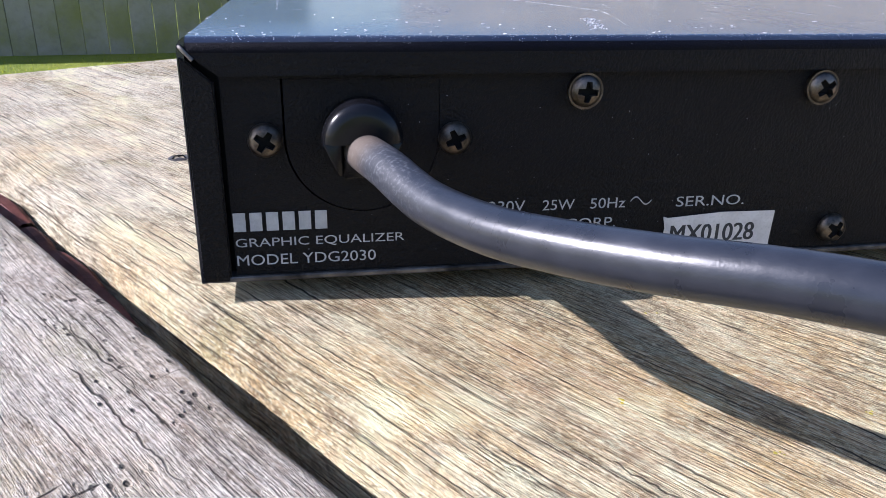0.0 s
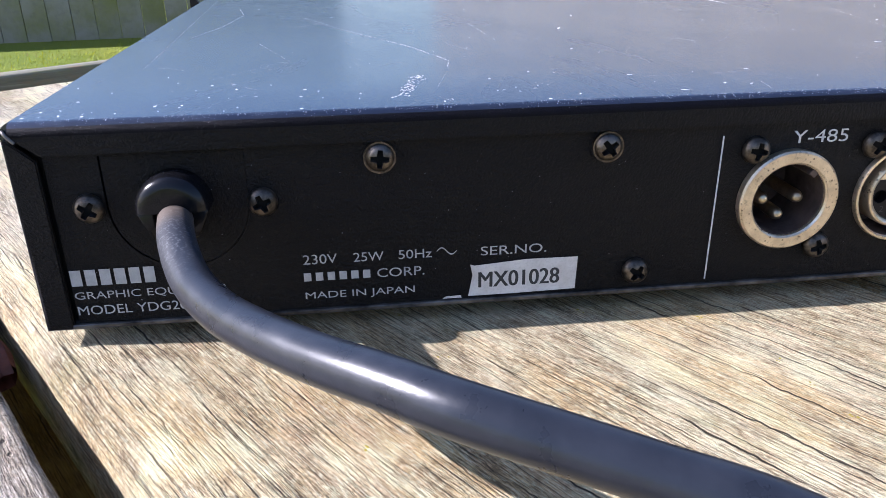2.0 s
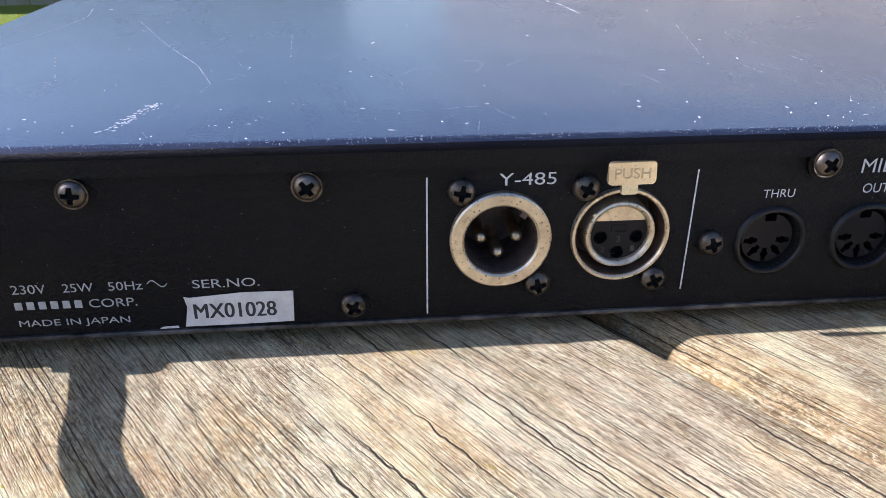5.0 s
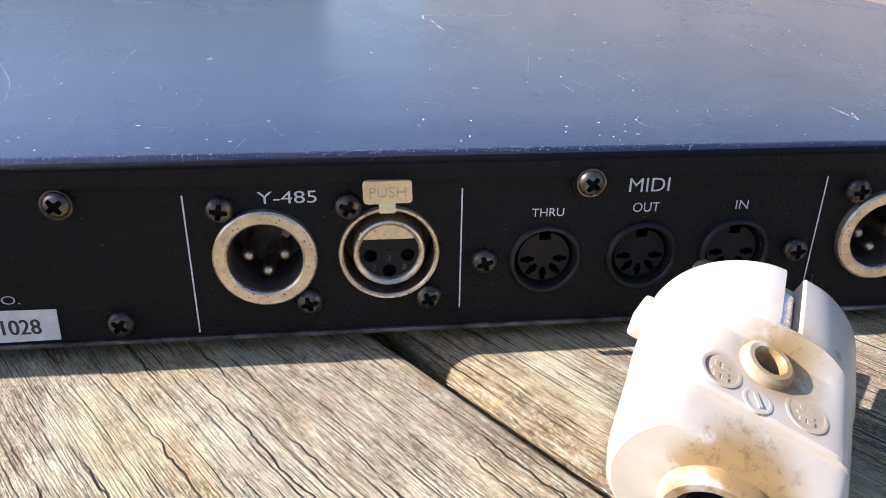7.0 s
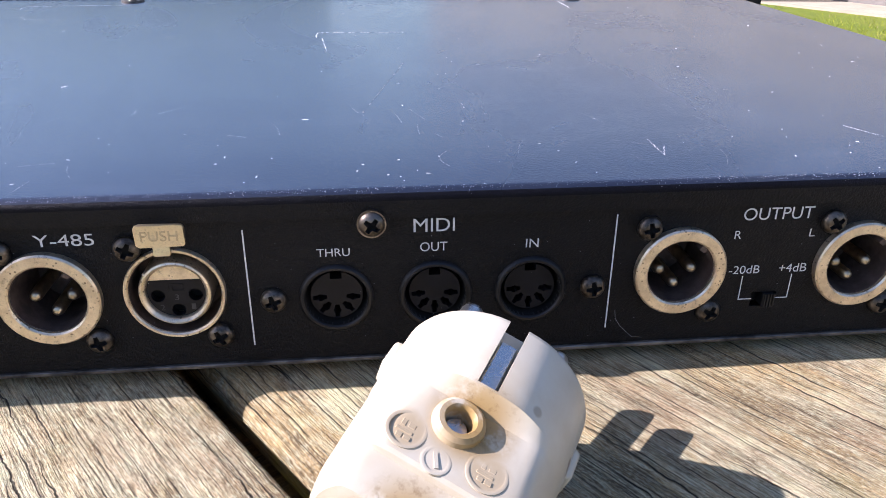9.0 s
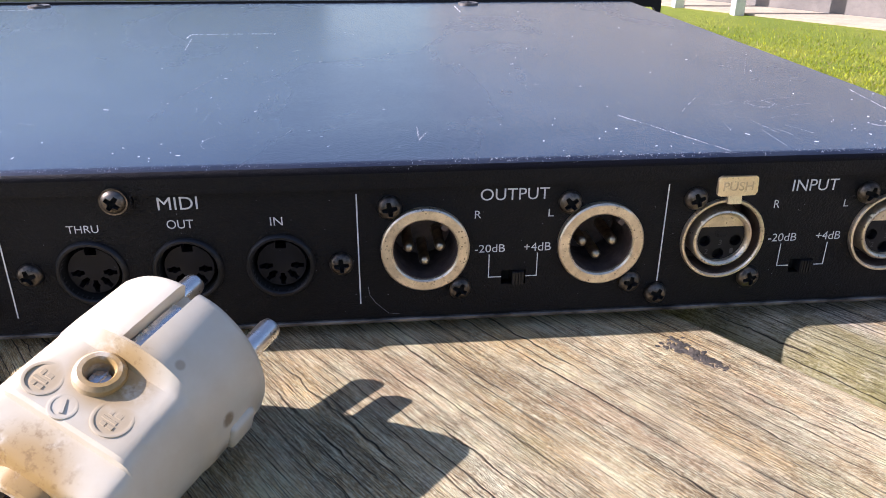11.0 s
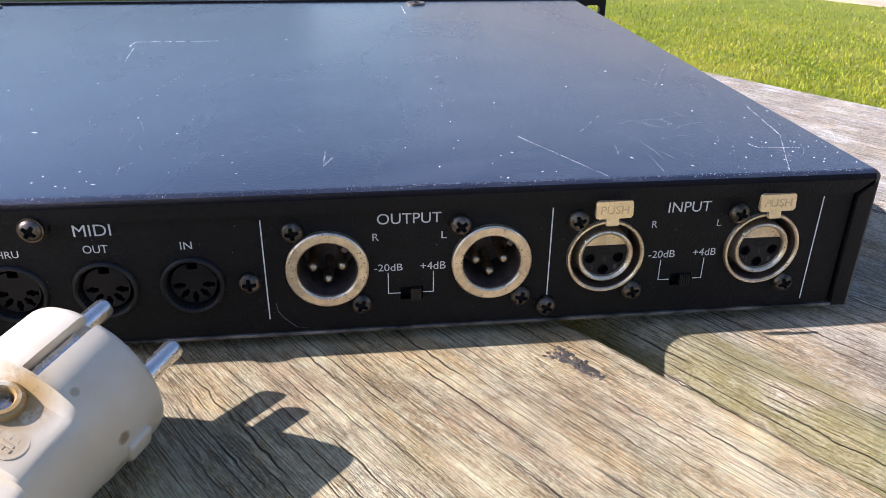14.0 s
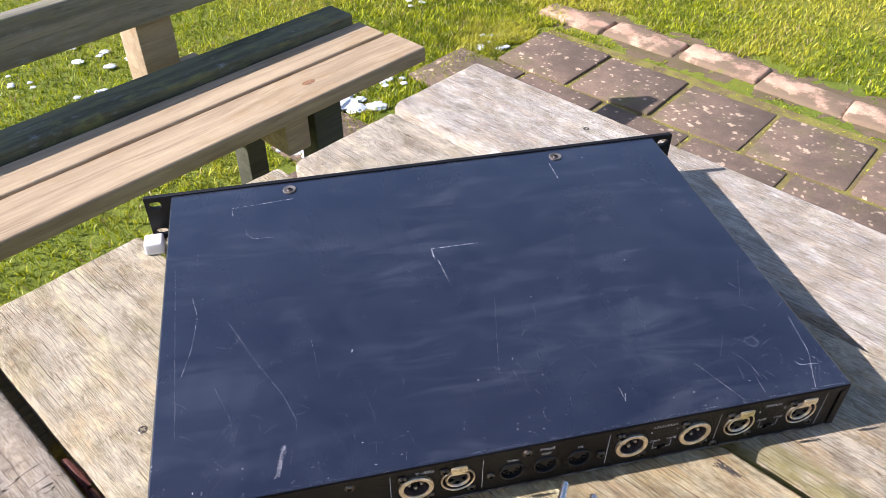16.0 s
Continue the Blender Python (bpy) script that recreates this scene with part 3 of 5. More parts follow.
def lathe(bm, profile, m=Matrix(), seg=32):
    """Turns (radius, height) pairs about the z axis; first and last radius 0 close it."""
    rings = []
    for r, h in profile:
        if r <= 1e-7:
            rings.append([bm.verts.new(m @ Vector((0, 0, h)))])
        else:
            rings.append([bm.verts.new(m @ Vector((r * math.cos(2 * math.pi * i / seg), r * math.sin(2 * math.pi * i / seg), h)))
                          for i in range(seg)])
    for a, b in zip(rings, rings[1:]):
        for i in range(seg):
            j = (i + 1) % seg
            if len(a) == 1 and len(b) == 1:
                continue
            if len(a) == 1:
                bm.faces.new((a[0], b[i], b[j]))
            elif len(b) == 1:
                bm.faces.new((a[i], b[0], a[j]))
            else:
                bm.faces.new((a[i], b[i], b[j], a[j]))
    return bm


def prism(bm, outline, lift, m=Matrix()):
    """A closed outline of (x, y) pairs raised by lift along z."""
    lo = [bm.verts.new(m @ Vector((x, y, 0))) for x, y in outline]
    hi = [bm.verts.new(m @ Vector((x, y, lift))) for x, y in outline]
    bm.faces.new(lo[::-1])
    bm.faces.new(hi)
    for i in range(len(outline)):
        j = (i + 1) % len(outline)
        bm.faces.new((lo[i], lo[j], hi[j], hi[i]))
    return bm


def plate(outline, holes, thick, m=Matrix()):
    """A plate of that thickness with real holes through it, front face at z = 0 and back at z = -thick, moved by m."""
    bm = bmesh.new()
    loops = []
    for loop in [outline] + holes:
        vs = [bm.verts.new((x, y, 0)) for x, y in loop]
        loops.append(vs)
        for i in range(len(vs)):
            bm.edges.new((vs[i], vs[(i + 1) % len(vs)]))
    bmesh.ops.triangle_fill(bm, edges=bm.edges[:], use_beauty=True, use_dissolve=False)
    front = bm.faces[:]
    for f in front:
        f.normal_update()
        if f.normal.z < 0:
            f.normal_flip()
    back = {v: bm.verts.new((v.co.x, v.co.y, -thick)) for v in list(bm.verts)}
    for f in front:
        bm.faces.new([back[v] for v in f.verts][::-1])
    for vs in loops:
        for i in range(len(vs)):
            j = (i + 1) % len(vs)
            bm.faces.new((vs[i], vs[j], back[vs[j]], back[vs[i]]))
    bm.transform(m)
    return bm


def circle(cx, cy, r, seg=40):
    return [(cx + r * math.cos(2 * math.pi * i / seg), cy + r * math.sin(2 * math.pi * i / seg)) for i in range(seg)]


def rounded(x0, x1, y0, y1, r, seg=5):
    pts = []
    for cx, cy, a0 in ((x1 - r, y1 - r, 0), (x0 + r, y1 - r, 90), (x0 + r, y0 + r, 180), (x1 - r, y0 + r, 270)):
        for k in range(seg + 1):
            a = radians(a0 + 90 * k / seg)
            pts.append((cx + r * math.cos(a), cy + r * math.sin(a)))
    return pts


def tube(points, radius, seg=24, per=14):
    """A round tube along a smooth curve through the points."""
    pts = [Vector(p) for p in points]
    ext = [pts[0] * 2 - pts[1]] + pts + [pts[-1] * 2 - pts[-2]]
    line = []
    for i in range(1, len(ext) - 2):
        p0, p1, p2, p3 = ext[i - 1:i + 3]
        for k in range(per):
            t = k / per
            line.append(0.5 * ((2 * p1) + (p2 - p0) * t + (2 * p0 - 5 * p1 + 4 * p2 - p3) * t * t + (3 * p1 - p0 - 3 * p2 + p3) * t ** 3))
    line.append(pts[-1])
    bm = bmesh.new()
    rings, side = [], None
    for i, p in enumerate(line):
        d = (line[min(i + 1, len(line) - 1)] - line[max(i - 1, 0)]).normalized()
        side = d.cross(Vector((0, 0, 1))) if side is None else side - d * side.dot(d)
        side.normalize()
        up = side.cross(d)
        rings.append([bm.verts.new(p + side * radius * math.cos(2 * math.pi * k / seg) + up * radius * math.sin(2 * math.pi * k / seg))
                      for k in range(seg)])
    for a, b in zip(rings, rings[1:]):
        for k in range(seg):
            j = (k + 1) % seg
            bm.faces.new((a[k], a[j], b[j], b[k]))
    bm.faces.new(rings[0])
    bm.faces.new(rings[-1][::-1])
    return bm


BACK = Matrix(((1, 0, 0, 0), (0, 0, -1, 0), (0, 1, 0, 0), (0, 0, 0, 1)))  # local (x, y) to world (x, z), local z towards -y


def at(x, z, y=0.0):
    return Matrix.Translation((x, y, z)) @ BACK


def text_mesh(body, x0, x1, z0, z1, slant=0.0, raised=0.0):
    """Letters of Blender's own font fitted into a box, lying in the local xy plane."""
    cu = bpy.data.curves.new("letters", "FONT")
    cu.body = body
    cu.resolution_u = 4
    cu.extrude = raised * 4
    tmp = new("letters", cu)
    bpy.context.view_layer.update()
    me = bpy.data.meshes.new_from_object(tmp.evaluated_get(bpy.context.evaluated_depsgraph_get()))
    bpy.data.objects.remove(tmp)
    co = np.empty(len(me.vertices) * 3, np.float32)
    me.vertices.foreach_get("co", co)
    co = co.reshape(-1, 3)
    lo, hi = co.min(0), co.max(0)
    sx, sy = (x1 - x0) / (hi[0] - lo[0]), (z1 - z0) / max(hi[1] - lo[1], 1e-6)
    co[:, 0] = x0 + (co[:, 0] - lo[0]) * sx
    co[:, 1] = z0 + (co[:, 1] - lo[1]) * sy
    co[:, 2] = np.sign(co[:, 2]) * raised
    co[:, 1] += (co[:, 0] - x0) * slant
    me.vertices.foreach_set("co", co.ravel())
    me.update()
    return me


def lettering(body, x0, x1, z0, z1, parent, material=None, y=-0.00025, slant=0.0, raised=0.0):
    me = text_mesh(body, x0 / 1000, x1 / 1000, z0 / 1000, z1 / 1000, slant, raised)
    me.transform(Matrix.Translation((0, y, 0)) @ BACK)
    me.materials.append(material or PRINT)
    ob = new("lettering", me)
    ob.parent = parent
    return ob


# ---- ground, paving, lawn ----
GROUND = -0.75
ground_bm = bmesh.new()
bmesh.ops.create_grid(ground_bm, x_segments=8, y_segments=8, size=400, matrix=Matrix.Translation((0, 0, GROUND - 0.012)))
ground = tagged(part("ground", ground_bm, LAWN, None), "sunlit green lawn ground reaching to the horizon", "lawn", kind="structure")

PAVE_TURN = radians(36.2)
PB = Vector((math.cos(PAVE_TURN), math.sin(PAVE_TURN)))
PA = Vector((PB.y, -PB.x))


def pave_xy(a, b):
    q = PA * a + PB * b
    return q.x, q.y


bed_bm = bmesh.new()
cx, cy = pave_xy((-1.17 + 1.55) / 2, (0.70 + 2.20) / 2)
box(bed_bm, -2.72 / 2, 2.72 / 2, -1.5 / 2, 1.5 / 2, GROUND - 0.06, GROUND - 0.006)
bed_bm.transform(Matrix.Translation((cx, cy, 0)) @ Matrix.Rotation(PAVE_TURN - math.pi / 2, 4, "Z"))
pavement = tagged(part("pavement", bed_bm, MOSS, None), "concrete slab paving with mossy joints beside the lawn", "paving", kind="structure")

# ---- the table ----
TU = Vector((0.56, -0.828, 0)).normalized()
TABLE_TURN = math.atan2(TU.y, TU.x)
table = tagged(new("garden_table"), "weathered grey-brown wooden garden table with gaps between boards", "table")
table.matrix_world = Matrix.Rotation(TABLE_TURN, 4, "Z")


def board_mesh(name, x0, x1, y0, y1, z0, z1, radius, rough, material, seed, left=None, under=0.0):
    """A plank along x with rounded, uneven edges."""
    prof = []
    left = left or radius
    for cy_, cz_, a0, rr in ((y1 - radius, z1 - radius, 0, radius), (y0 + left, z1 - left, 90, left), (y0 + radius, z0 + radius, 180, radius), (y1 - radius, z0 + radius, 270, radius)):
        for k in range(7):
            a = radians(a0 + 15 * k)
            prof.append((cy_ + rr * math.cos(a), cz_ + rr * math.sin(a)))
        if a0 == 0:
            prof += [(y1 - radius - (y1 - y0 - radius - left) * k / 24, z1) for k in range(1, 24)]
    if under:
        prof = [(py + under * min(1.0, max(0.0, (z1 - left - pz) / (z1 - left - z0))) if py < (y0 + y1) / 2 else py, pz) for py, pz in prof]
    stations = [x0, x0 + 0.0015, x0 + 0.004, x0 + 0.008]
    x = x0 + 0.012
    while x < x1 - 0.012:
        stations.append(x)
        x += 0.003 if x < 0.34 else 0.05
    stations += [x1 - 0.008, x1]
    inset = {0: 0.006, 1: 0.0028, 2: 0.0008}
    my, mz = (y0 + y1) / 2, (z0 + z1) / 2
    verts, faces = [], []
    np_ = len(prof)
    for i, s in enumerate(stations):
        k = inset.get(i, 0.0)
        for py, pz in prof:
            edge = max(0.0, 1 - min(abs(py - y0), abs(y1 - py)) / 0.008)
            d1 = noise.noise((s * 38, py * 60 + seed, pz * 40)) * rough * (0.25 + edge)
            d2 = noise.noise((s * 170, py * 200 + seed, pz * 90)) * rough * 0.5 * edge
            qy = py - math.copysign(min(k, abs(py - my)), py - my) + (d1 + d2) * (1 if py > my else -1)
            qz = pz - math.copysign(k * 0.6, pz - mz) + (d1 * 0.5 if pz > mz else 0)
            verts.append((s + noise.noise((py * 70, pz * 60, seed)) * 0.001 * (i < 4), qy, qz))
    for i in range(len(stations) - 1):
        for k in range(np_):
            j = (k + 1) % np_
            faces.append((i * np_ + k, i * np_ + j, (i + 1) * np_ + j, (i + 1) * np_ + k))
    faces.append(tuple(range(np_))[::-1])
    faces.append(tuple((len(stations) - 1) * np_ + k for k in range(np_)))
    me = bpy.data.meshes.new(name)
    me.from_pydata(verts, [], faces)
    bm = bmesh.new()
    bm.from_mesh(me)
    bpy.data.meshes.remove(me)
    return mesh_of(name, bm, material, 40)


BOARDS = [(-0.156, -0.0115, -0.285, 0.0004, WOOD_A, 0.0003, 0.004), (-0.0020, 0.1480, -0.286, 0.0, WOOD_B, 0.0003, 0.009),
          (0.1540, 0.2998, -0.284, 0.0, WOOD_B, 0.00035, 0.007), (0.3150, 0.4535, -0.279, 0.0, WOOD_D, 0.0003, 0.007),
          (0.4660, 0.6090, -0.291, 0.0, WOOD_E, 0.0003, 0.007)]
for i, (v0, v1, u0, lift, wood, rough, left) in enumerate(BOARDS):
    part("board", board_mesh("board", u0, 1.5, v0, v1, -0.028, lift, 0.003, rough, wood, 11.3 * i + 2, left, 0.008 if i == 2 else 0.0), wood, table,
         "grey rough board with pits and cross checks" if i == 0 else "")
for u0, u1 in ((0.035, 0.125), (-0.268, -0.15), (1.0, 1.09)):
    bm = bmesh.new()
    box(bm, -0.15, 0.60, -(u1 - u0) / 2, (u1 - u0) / 2, -0.072, -0.0285, 0.003)
    beam = part("beam", bm, WOOD_BEAM, table)
    beam.matrix_local = Matrix.Translation(((u0 + u1) / 2, 0, 0)) @ Matrix.Rotation(math.pi / 2, 4, "Z")
# Stretchers added to keep the board gaps dark, hiding the sunlit lawn.
for v0, v1 in ((-0.048, 0.034), (0.41, 0.49)):
    bm = bmesh.new()
    box(bm, -0.148, 0.999, v0, v1, -0.120, -0.0725, 0.003)
    part("stretcher", bm, WOOD_BEAM, table)
for u in (0.06, 1.04):
    for v in (0.0, 0.45):
        bm = bmesh.new()
        box(bm, u - 0.035, u + 0.035, v - 0.045, v + 0.045, GROUND - 0.006, -0.1205, 0.004)
        part("leg", bm, WOOD_BEAM, table)

# ---- the bench ----
bench = tagged(new("garden_bench"), "weathered wooden garden bench with slatted seat and back rails", "bench")
bench.matrix_world = Matrix.Rotation(TABLE_TURN + math.pi / 2, 4, "Z")
# bench frame: x runs along the table's v, y = -u
SEAT = -0.34


def bench_plank(name, x0, x1, y0, y1, z0, z1, wood, seed, label=""):
    return part(name, board_mesh(name, x0, x1, y0, y1, z0, z1, 0.006, 0.0006, wood, seed), wood, bench, label)


for k, (y0, y1, wood) in enumerate(((0.868, 0.984, WOOD_BENCH), (0.991, 1.084, WOOD_BENCH), (1.088, 1.172, WOOD_RAIL))):
    rise = 0.020 if k == 2 else 0.0
    bench_plank("seat_board", -0.75, 1.105 - 0.012 * k, y0, y1, SEAT - 0.036 + rise, SEAT + rise, wood, 30 + k * 5.5)
bench_plank("back_rail", -0.75, 1.292, 1.218, 1.256, -0.242, -0.148, WOOD_BACK, 51, "grey weathered rail")
for x in (-0.62, 0.625):
    bm = bmesh.new()
    box(bm, x, x + 0.085, 1.257, 1.345, SEAT - 0.115, -0.152, 0.004)
    part("back_post", bm, WOOD_BENCH, bench)
    # Front and rear legs carry the under-seat shade in their timber colour.
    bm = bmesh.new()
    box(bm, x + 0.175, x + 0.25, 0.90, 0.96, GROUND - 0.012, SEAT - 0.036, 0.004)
    part("front_leg", bm, WOOD_LEG_SHADE, bench, "bench leg coloured dark for the shade under the seat")
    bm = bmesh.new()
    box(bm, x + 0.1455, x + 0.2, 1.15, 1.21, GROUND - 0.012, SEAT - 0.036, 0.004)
    part("rear_leg", bm, WOOD_LEG_SHADE, bench)
    bm = bmesh.new()
    box(bm, x + 0.0855, x + 0.145, 0.88, 1.30, SEAT - 0.115, SEAT - 0.037, 0.004)
    part("seat_bearer", bm, WOOD_BENCH, bench)
for x, y, r in ((0.817, 0.929, 0.011),):
    bm = bmesh.new()
    lathe(bm, [(0, 0.0012), (r * 0.5, 0.0011), (r, 0.0002), (r, -0.001), (0, -0.001)], Matrix.Translation((x, y, SEAT)) @ Matrix.Diagonal((1.5, 0.8, 1, 1)), 20)
    part("knot", bm, BENCH_KNOT, bench, "reddish brown knot in the seat board")

# ---- the rack unit ----
unit = tagged(new("graphic_equalizer"), "scratched black metal rack equalizer lying on the table, rear panel out", "audio equipment")
W, D, TOP, LOW = 0.440, 0.305, 0.0455, 0.0045

# lid: top sheet rolled over the rear edge, side walls, rear lip and flanges
XL, XR, R, YB, LIPZ = 0.0006, 0.4412, 0.0024, -0.0010, 0.0394
bm = bmesh.new()


def roll(r, a):
    return YB + R - r * math.sin(radians(a)), TOP - R + r * math.cos(radians(a))


def sweep(prof):
    cols = [[bm.verts.new((x, y, z)) for y, z in prof] for x in rows_x]
    for a, b in zip(cols, cols[1:]):
        for k in range(len(prof)):
            j = (k + 1) % len(prof)
            bm.faces.new((a[k], b[k], b[j], a[j]))
    bm.faces.new(cols[0])
    bm.faces.new(cols[-1][::-1])


rows_x = [XL + 0.0014 + (XR - XL - 0.0028) * k / 24 for k in range(25)]
sweep([(D, TOP), (0.03, TOP)] + [roll(R, a) for a in range(0, 51, 10)] + [roll(R - 0.001, a) for a in range(45, -1, -15)] + [(D, TOP - 0.001)])
for x_out, s in ((XL, 1), (XR, -1)):
    sp = [(x_out + s * 0.0014, TOP)]
    sp += [(x_out + s * (0.0018 - 0.0018 * math.sin(radians(a))), TOP - 0.0018 + 0.0018 * math.cos(radians(a))) for a in range(15, 91, 15)]
    sp += [(x_out, LOW - 0.001), (x_out + s * 0.0011, LOW - 0.001), (x_out + s * 0.0011, TOP - 0.0018)]
    fr = [bm.verts.new((x, YB + 0.0004 + R - math.sqrt(R * R - min(R, max(0.0, z - TOP + R)) ** 2), z)) for x, z in sp]
    bk = [bm.verts.new((x, D, z)) for x, z in sp]
    for k in range(len(sp)):
        j = (k + 1) % len(sp)
        bm.faces.new((fr[k], bk[k], bk[j], fr[j]))
    bm.faces.new(fr)
    bm.faces.new(bk[::-1])
part("lid", bm, LID_PAINT, unit, "black textured lid with scratches and dust")
# Roll split from the lid so its colour can hold the dim reflection.
bm = bmesh.new()
sweep([roll(R, a) for a in range(50, 91, 10)] + [roll(R - 0.001, a) for a in range(90, 44, -15)])
part("rolled_edge", bm, EDGE_DIM_PAINT, unit, "rolled rear edge with coarse worn paint, coloured darker for its dim reflection")
TONGUE = (0.2212, 0.0382)
edge = [(XL + 0.0014, TOP - R), (XL + 0.0062, LIPZ)]
edge += [(TONGUE[0] + 0.0039 * math.cos(radians(a)), TONGUE[1] + 0.0039 * math.sin(radians(a))) for a in range(159, 382, 9)]
edge += [(XR - 0.0062, LIPZ), (XR - 0.0014, TOP - R)]
part("rear_lip", plate(edge, [], 0.0010, at(0, 0, YB)), PANEL_PAINT, unit, "folded rear lip of the lid with a screw tongue")
for x0, s in ((XL, 1), (XR, -1)):
    bm = bmesh.new()
    prism(bm, [(x0 + s * 0.0002, LOW - 0.001), (x0 + s * 0.0050, LOW - 0.001), (x0 + s * 0.0052, LOW - 0.0006), (x0 + s * 0.0052, 0.0384), (x0 + s * 0.0012, 0.0420), (x0 + s * 0.0002, 0.0424)], 0.0010, at(0, 0, 0.0003))
    bmesh.ops.bevel(bm, geom=[e for e in bm.edges if all(v.co.y < -0.0006 for v in e.verts)], offset=0.0003, segments=2, affect="EDGES")
    part("rear_flange", bm, PANEL_PAINT, unit)

# Added black strips that stop light in the flange gaps, like shade inside.
for x0, s in ((XL, 1), (XR, -1)):
    bm = bmesh.new()
    box(bm, min(x0 + s * 0.0012, x0 + s * 0.0090), max(x0 + s * 0.0012, x0 + s * 0.0090), 0.0022, 0.0030, LOW, 0.0430)
    part("backing_strip", bm, HOLE_SHADE, unit)

# rear panel with the connector openings cut through it
MALE = [(0.1525, 0.0230), (0.2915, 0.0233), (0.3350, 0.0233)]
FEMALE = [(0.1785, 0.0230), (0.3665, 0.0232), (0.4112, 0.0234)]
DIN = [(0.2129, 0.0199), (0.2350, 0.0199), (0.2568, 0.0200)]
SWITCH = [(0.3136, 0.0145), (0.3892, 0.0145)]
holes = [circle(x, z, 0.0079) for x, z in MALE] + [circle(x, z, 0.0099) for x, z in FEMALE] + [circle(x, z, 0.0071) for x, z in DIN]
U_HOLE = [(0.0162, 0.0388)] + [(0.0294 + 0.0132 * math.cos(t), 0.0288 + 0.0132 * math.sin(t)) for t in np.linspace(math.pi, 2 * math.pi, 40)] + [(0.0426, 0.0388)]
holes += [U_HOLE]
holes += [[(x - 0.0031, z - 0.0019), (x + 0.0031, z - 0.0019), (x + 0.0031, z + 0.0019), (x - 0.0031, z + 0.0019)] for x, z in SWITCH]
part("rear_panel", plate([(XL + 0.0060, LOW), (XR - 0.0060, LOW), (XR - 0.0060, 0.0425), (XL + 0.0060, 0.0425)], holes, 0.0012, at(0, 0, 0.0002)),
     PANEL_PAINT, unit, "black painted rear panel")
bm = bmesh.new()
box(bm, 0.0020, W - 0.0020, -0.0006, D, LOW - 0.0011, LOW - 0.0001, 0.0002, 1)
part("bottom_plate", bm, BARE, unit, "bare metal edge of the bottom plate")
for x in (0.05, 0.39):
    for y in (0.045, 0.26):
        bm = bmesh.new()
        lathe(bm, [(0, 0.0001), (0.008, 0.0001), (0.009, LOW - 0.0012), (0, LOW - 0.0012)], Matrix.Translation((x, y, 0)), 20)
        part("rubber_foot", bm, BLACK_PLASTIC, unit)

# front panel with rack ears
ears = []
for x in (-0.0135, 0.4525):
    for z in (0.0385, 0.0105):
        ears.append(rounded(x - 0.0052, x + 0.0052, z - 0.0034, z + 0.0034, 0.0033))
part("front_panel", plate(rounded(-0.0218, 0.4610, 0.0022, 0.0466, 0.0012, 2), ears, 0.004, at(0, 0, D)), PANEL_PLAIN, unit, "black front panel with slotted rack ears")


# screws
def screw_mesh(radius, height, material, washer=False):
    bm = bmesh.new()
    prof = [(0, height), (radius * 0.35, height * 0.98), (radius * 0.65, height * 0.86), (radius * 0.88, height * 0.6), (radius, height * 0.25), (radius, 0), (0, 0)]
    lathe(bm, prof, Matrix(), 28)
    me = mesh_of("screw", bm, material, 40)
    ob = new("screw_blank", me)
    cut = bmesh.new()
    for turn in (0, 90):
        b2 = bmesh.new()
        w, l = radius * 0.20, radius * 0.62
        prism(b2, [(-l, -w * 0.8), (-w, -w * 1.1), (w, -w * 1.1), (l, -w * 0.8), (l, w * 0.8), (w, w * 1.1), (-w, w * 1.1), (-l, w * 0.8)], height,
              Matrix.Rotation(radians(turn + 0.7 * turn / 90), 4, "Z") @ Matrix.Translation((0, 0, height * 0.28)))
        tmp = bpy.data.meshes.new("cut")
        b2.to_mesh(tmp)
        b2.free()
        cut.from_mesh(tmp)
        bpy.data.meshes.remove(tmp)
    cm = mesh_of("cut", cut, HOLE_SHADE)
    co = new("cutter", cm)
    mod = ob.modifiers.new("recess", "BOOLEAN")
    mod.operation, mod.object, mod.solver = "DIFFERENCE", co, "EXACT"
    mod.use_self = True
    # Cut faces take the cutter's near-black, painting shade into the recess.
    mod.material_mode = "TRANSFER"
    bpy.context.view_layer.update()
    res = bpy.data.meshes.new_from_object(ob.evaluated_get(bpy.context.evaluated_depsgraph_get()))
    bpy.data.objects.remove(ob)
    bpy.data.objects.remove(co)
    res.name = "screw"
    if washer:
        bm = bmesh.new()
        bm.from_mesh(res)
        lathe(bm, [(radius * 0.9, 0.0007), (radius * 1.09, 0.0007), (radius * 1.09, -0.0003), (radius * 0.9, -0.0003), (radius * 0.9, 0.0007)], Matrix(), 28)
        bm.to_mesh(res)
        bm.free()
    return res


SMALL = screw_mesh(0.0029, 0.0020, BLACK_SCREW)
LARGE = screw_mesh(0.0029, 0.0021, STEEL, True)
rs = random.Random(4)


def screw(mesh, x, z, parent=unit, y=-0.0001):
    ob = new("screw", mesh)
    ob.parent = parent
    ob.matrix_local = at(x, z, y) @ Matrix.Rotation(rs.uniform(0, 6.28), 4, "Z")
    return ob


for x, z, y in ((0.0680, 0.0362, -0.0001), (0.1130, 0.0362, -0.0001), (0.2212, 0.0382, -0.0011)):
    screw(LARGE, x, z, unit, y)
for x, z in ((0.0132, 0.0288), (0.0452, 0.0284), (0.1210, 0.0086), (0.3508, 0.0086), (0.1992, 0.0202), (0.2712, 0.0202)):
    screw(SMALL, x, z)
for x, z in MALE + FEMALE:
    screw(SMALL, x - 0.0084, z + 0.0110)
    screw(SMALL, x + 0.0085, z - 0.0110)
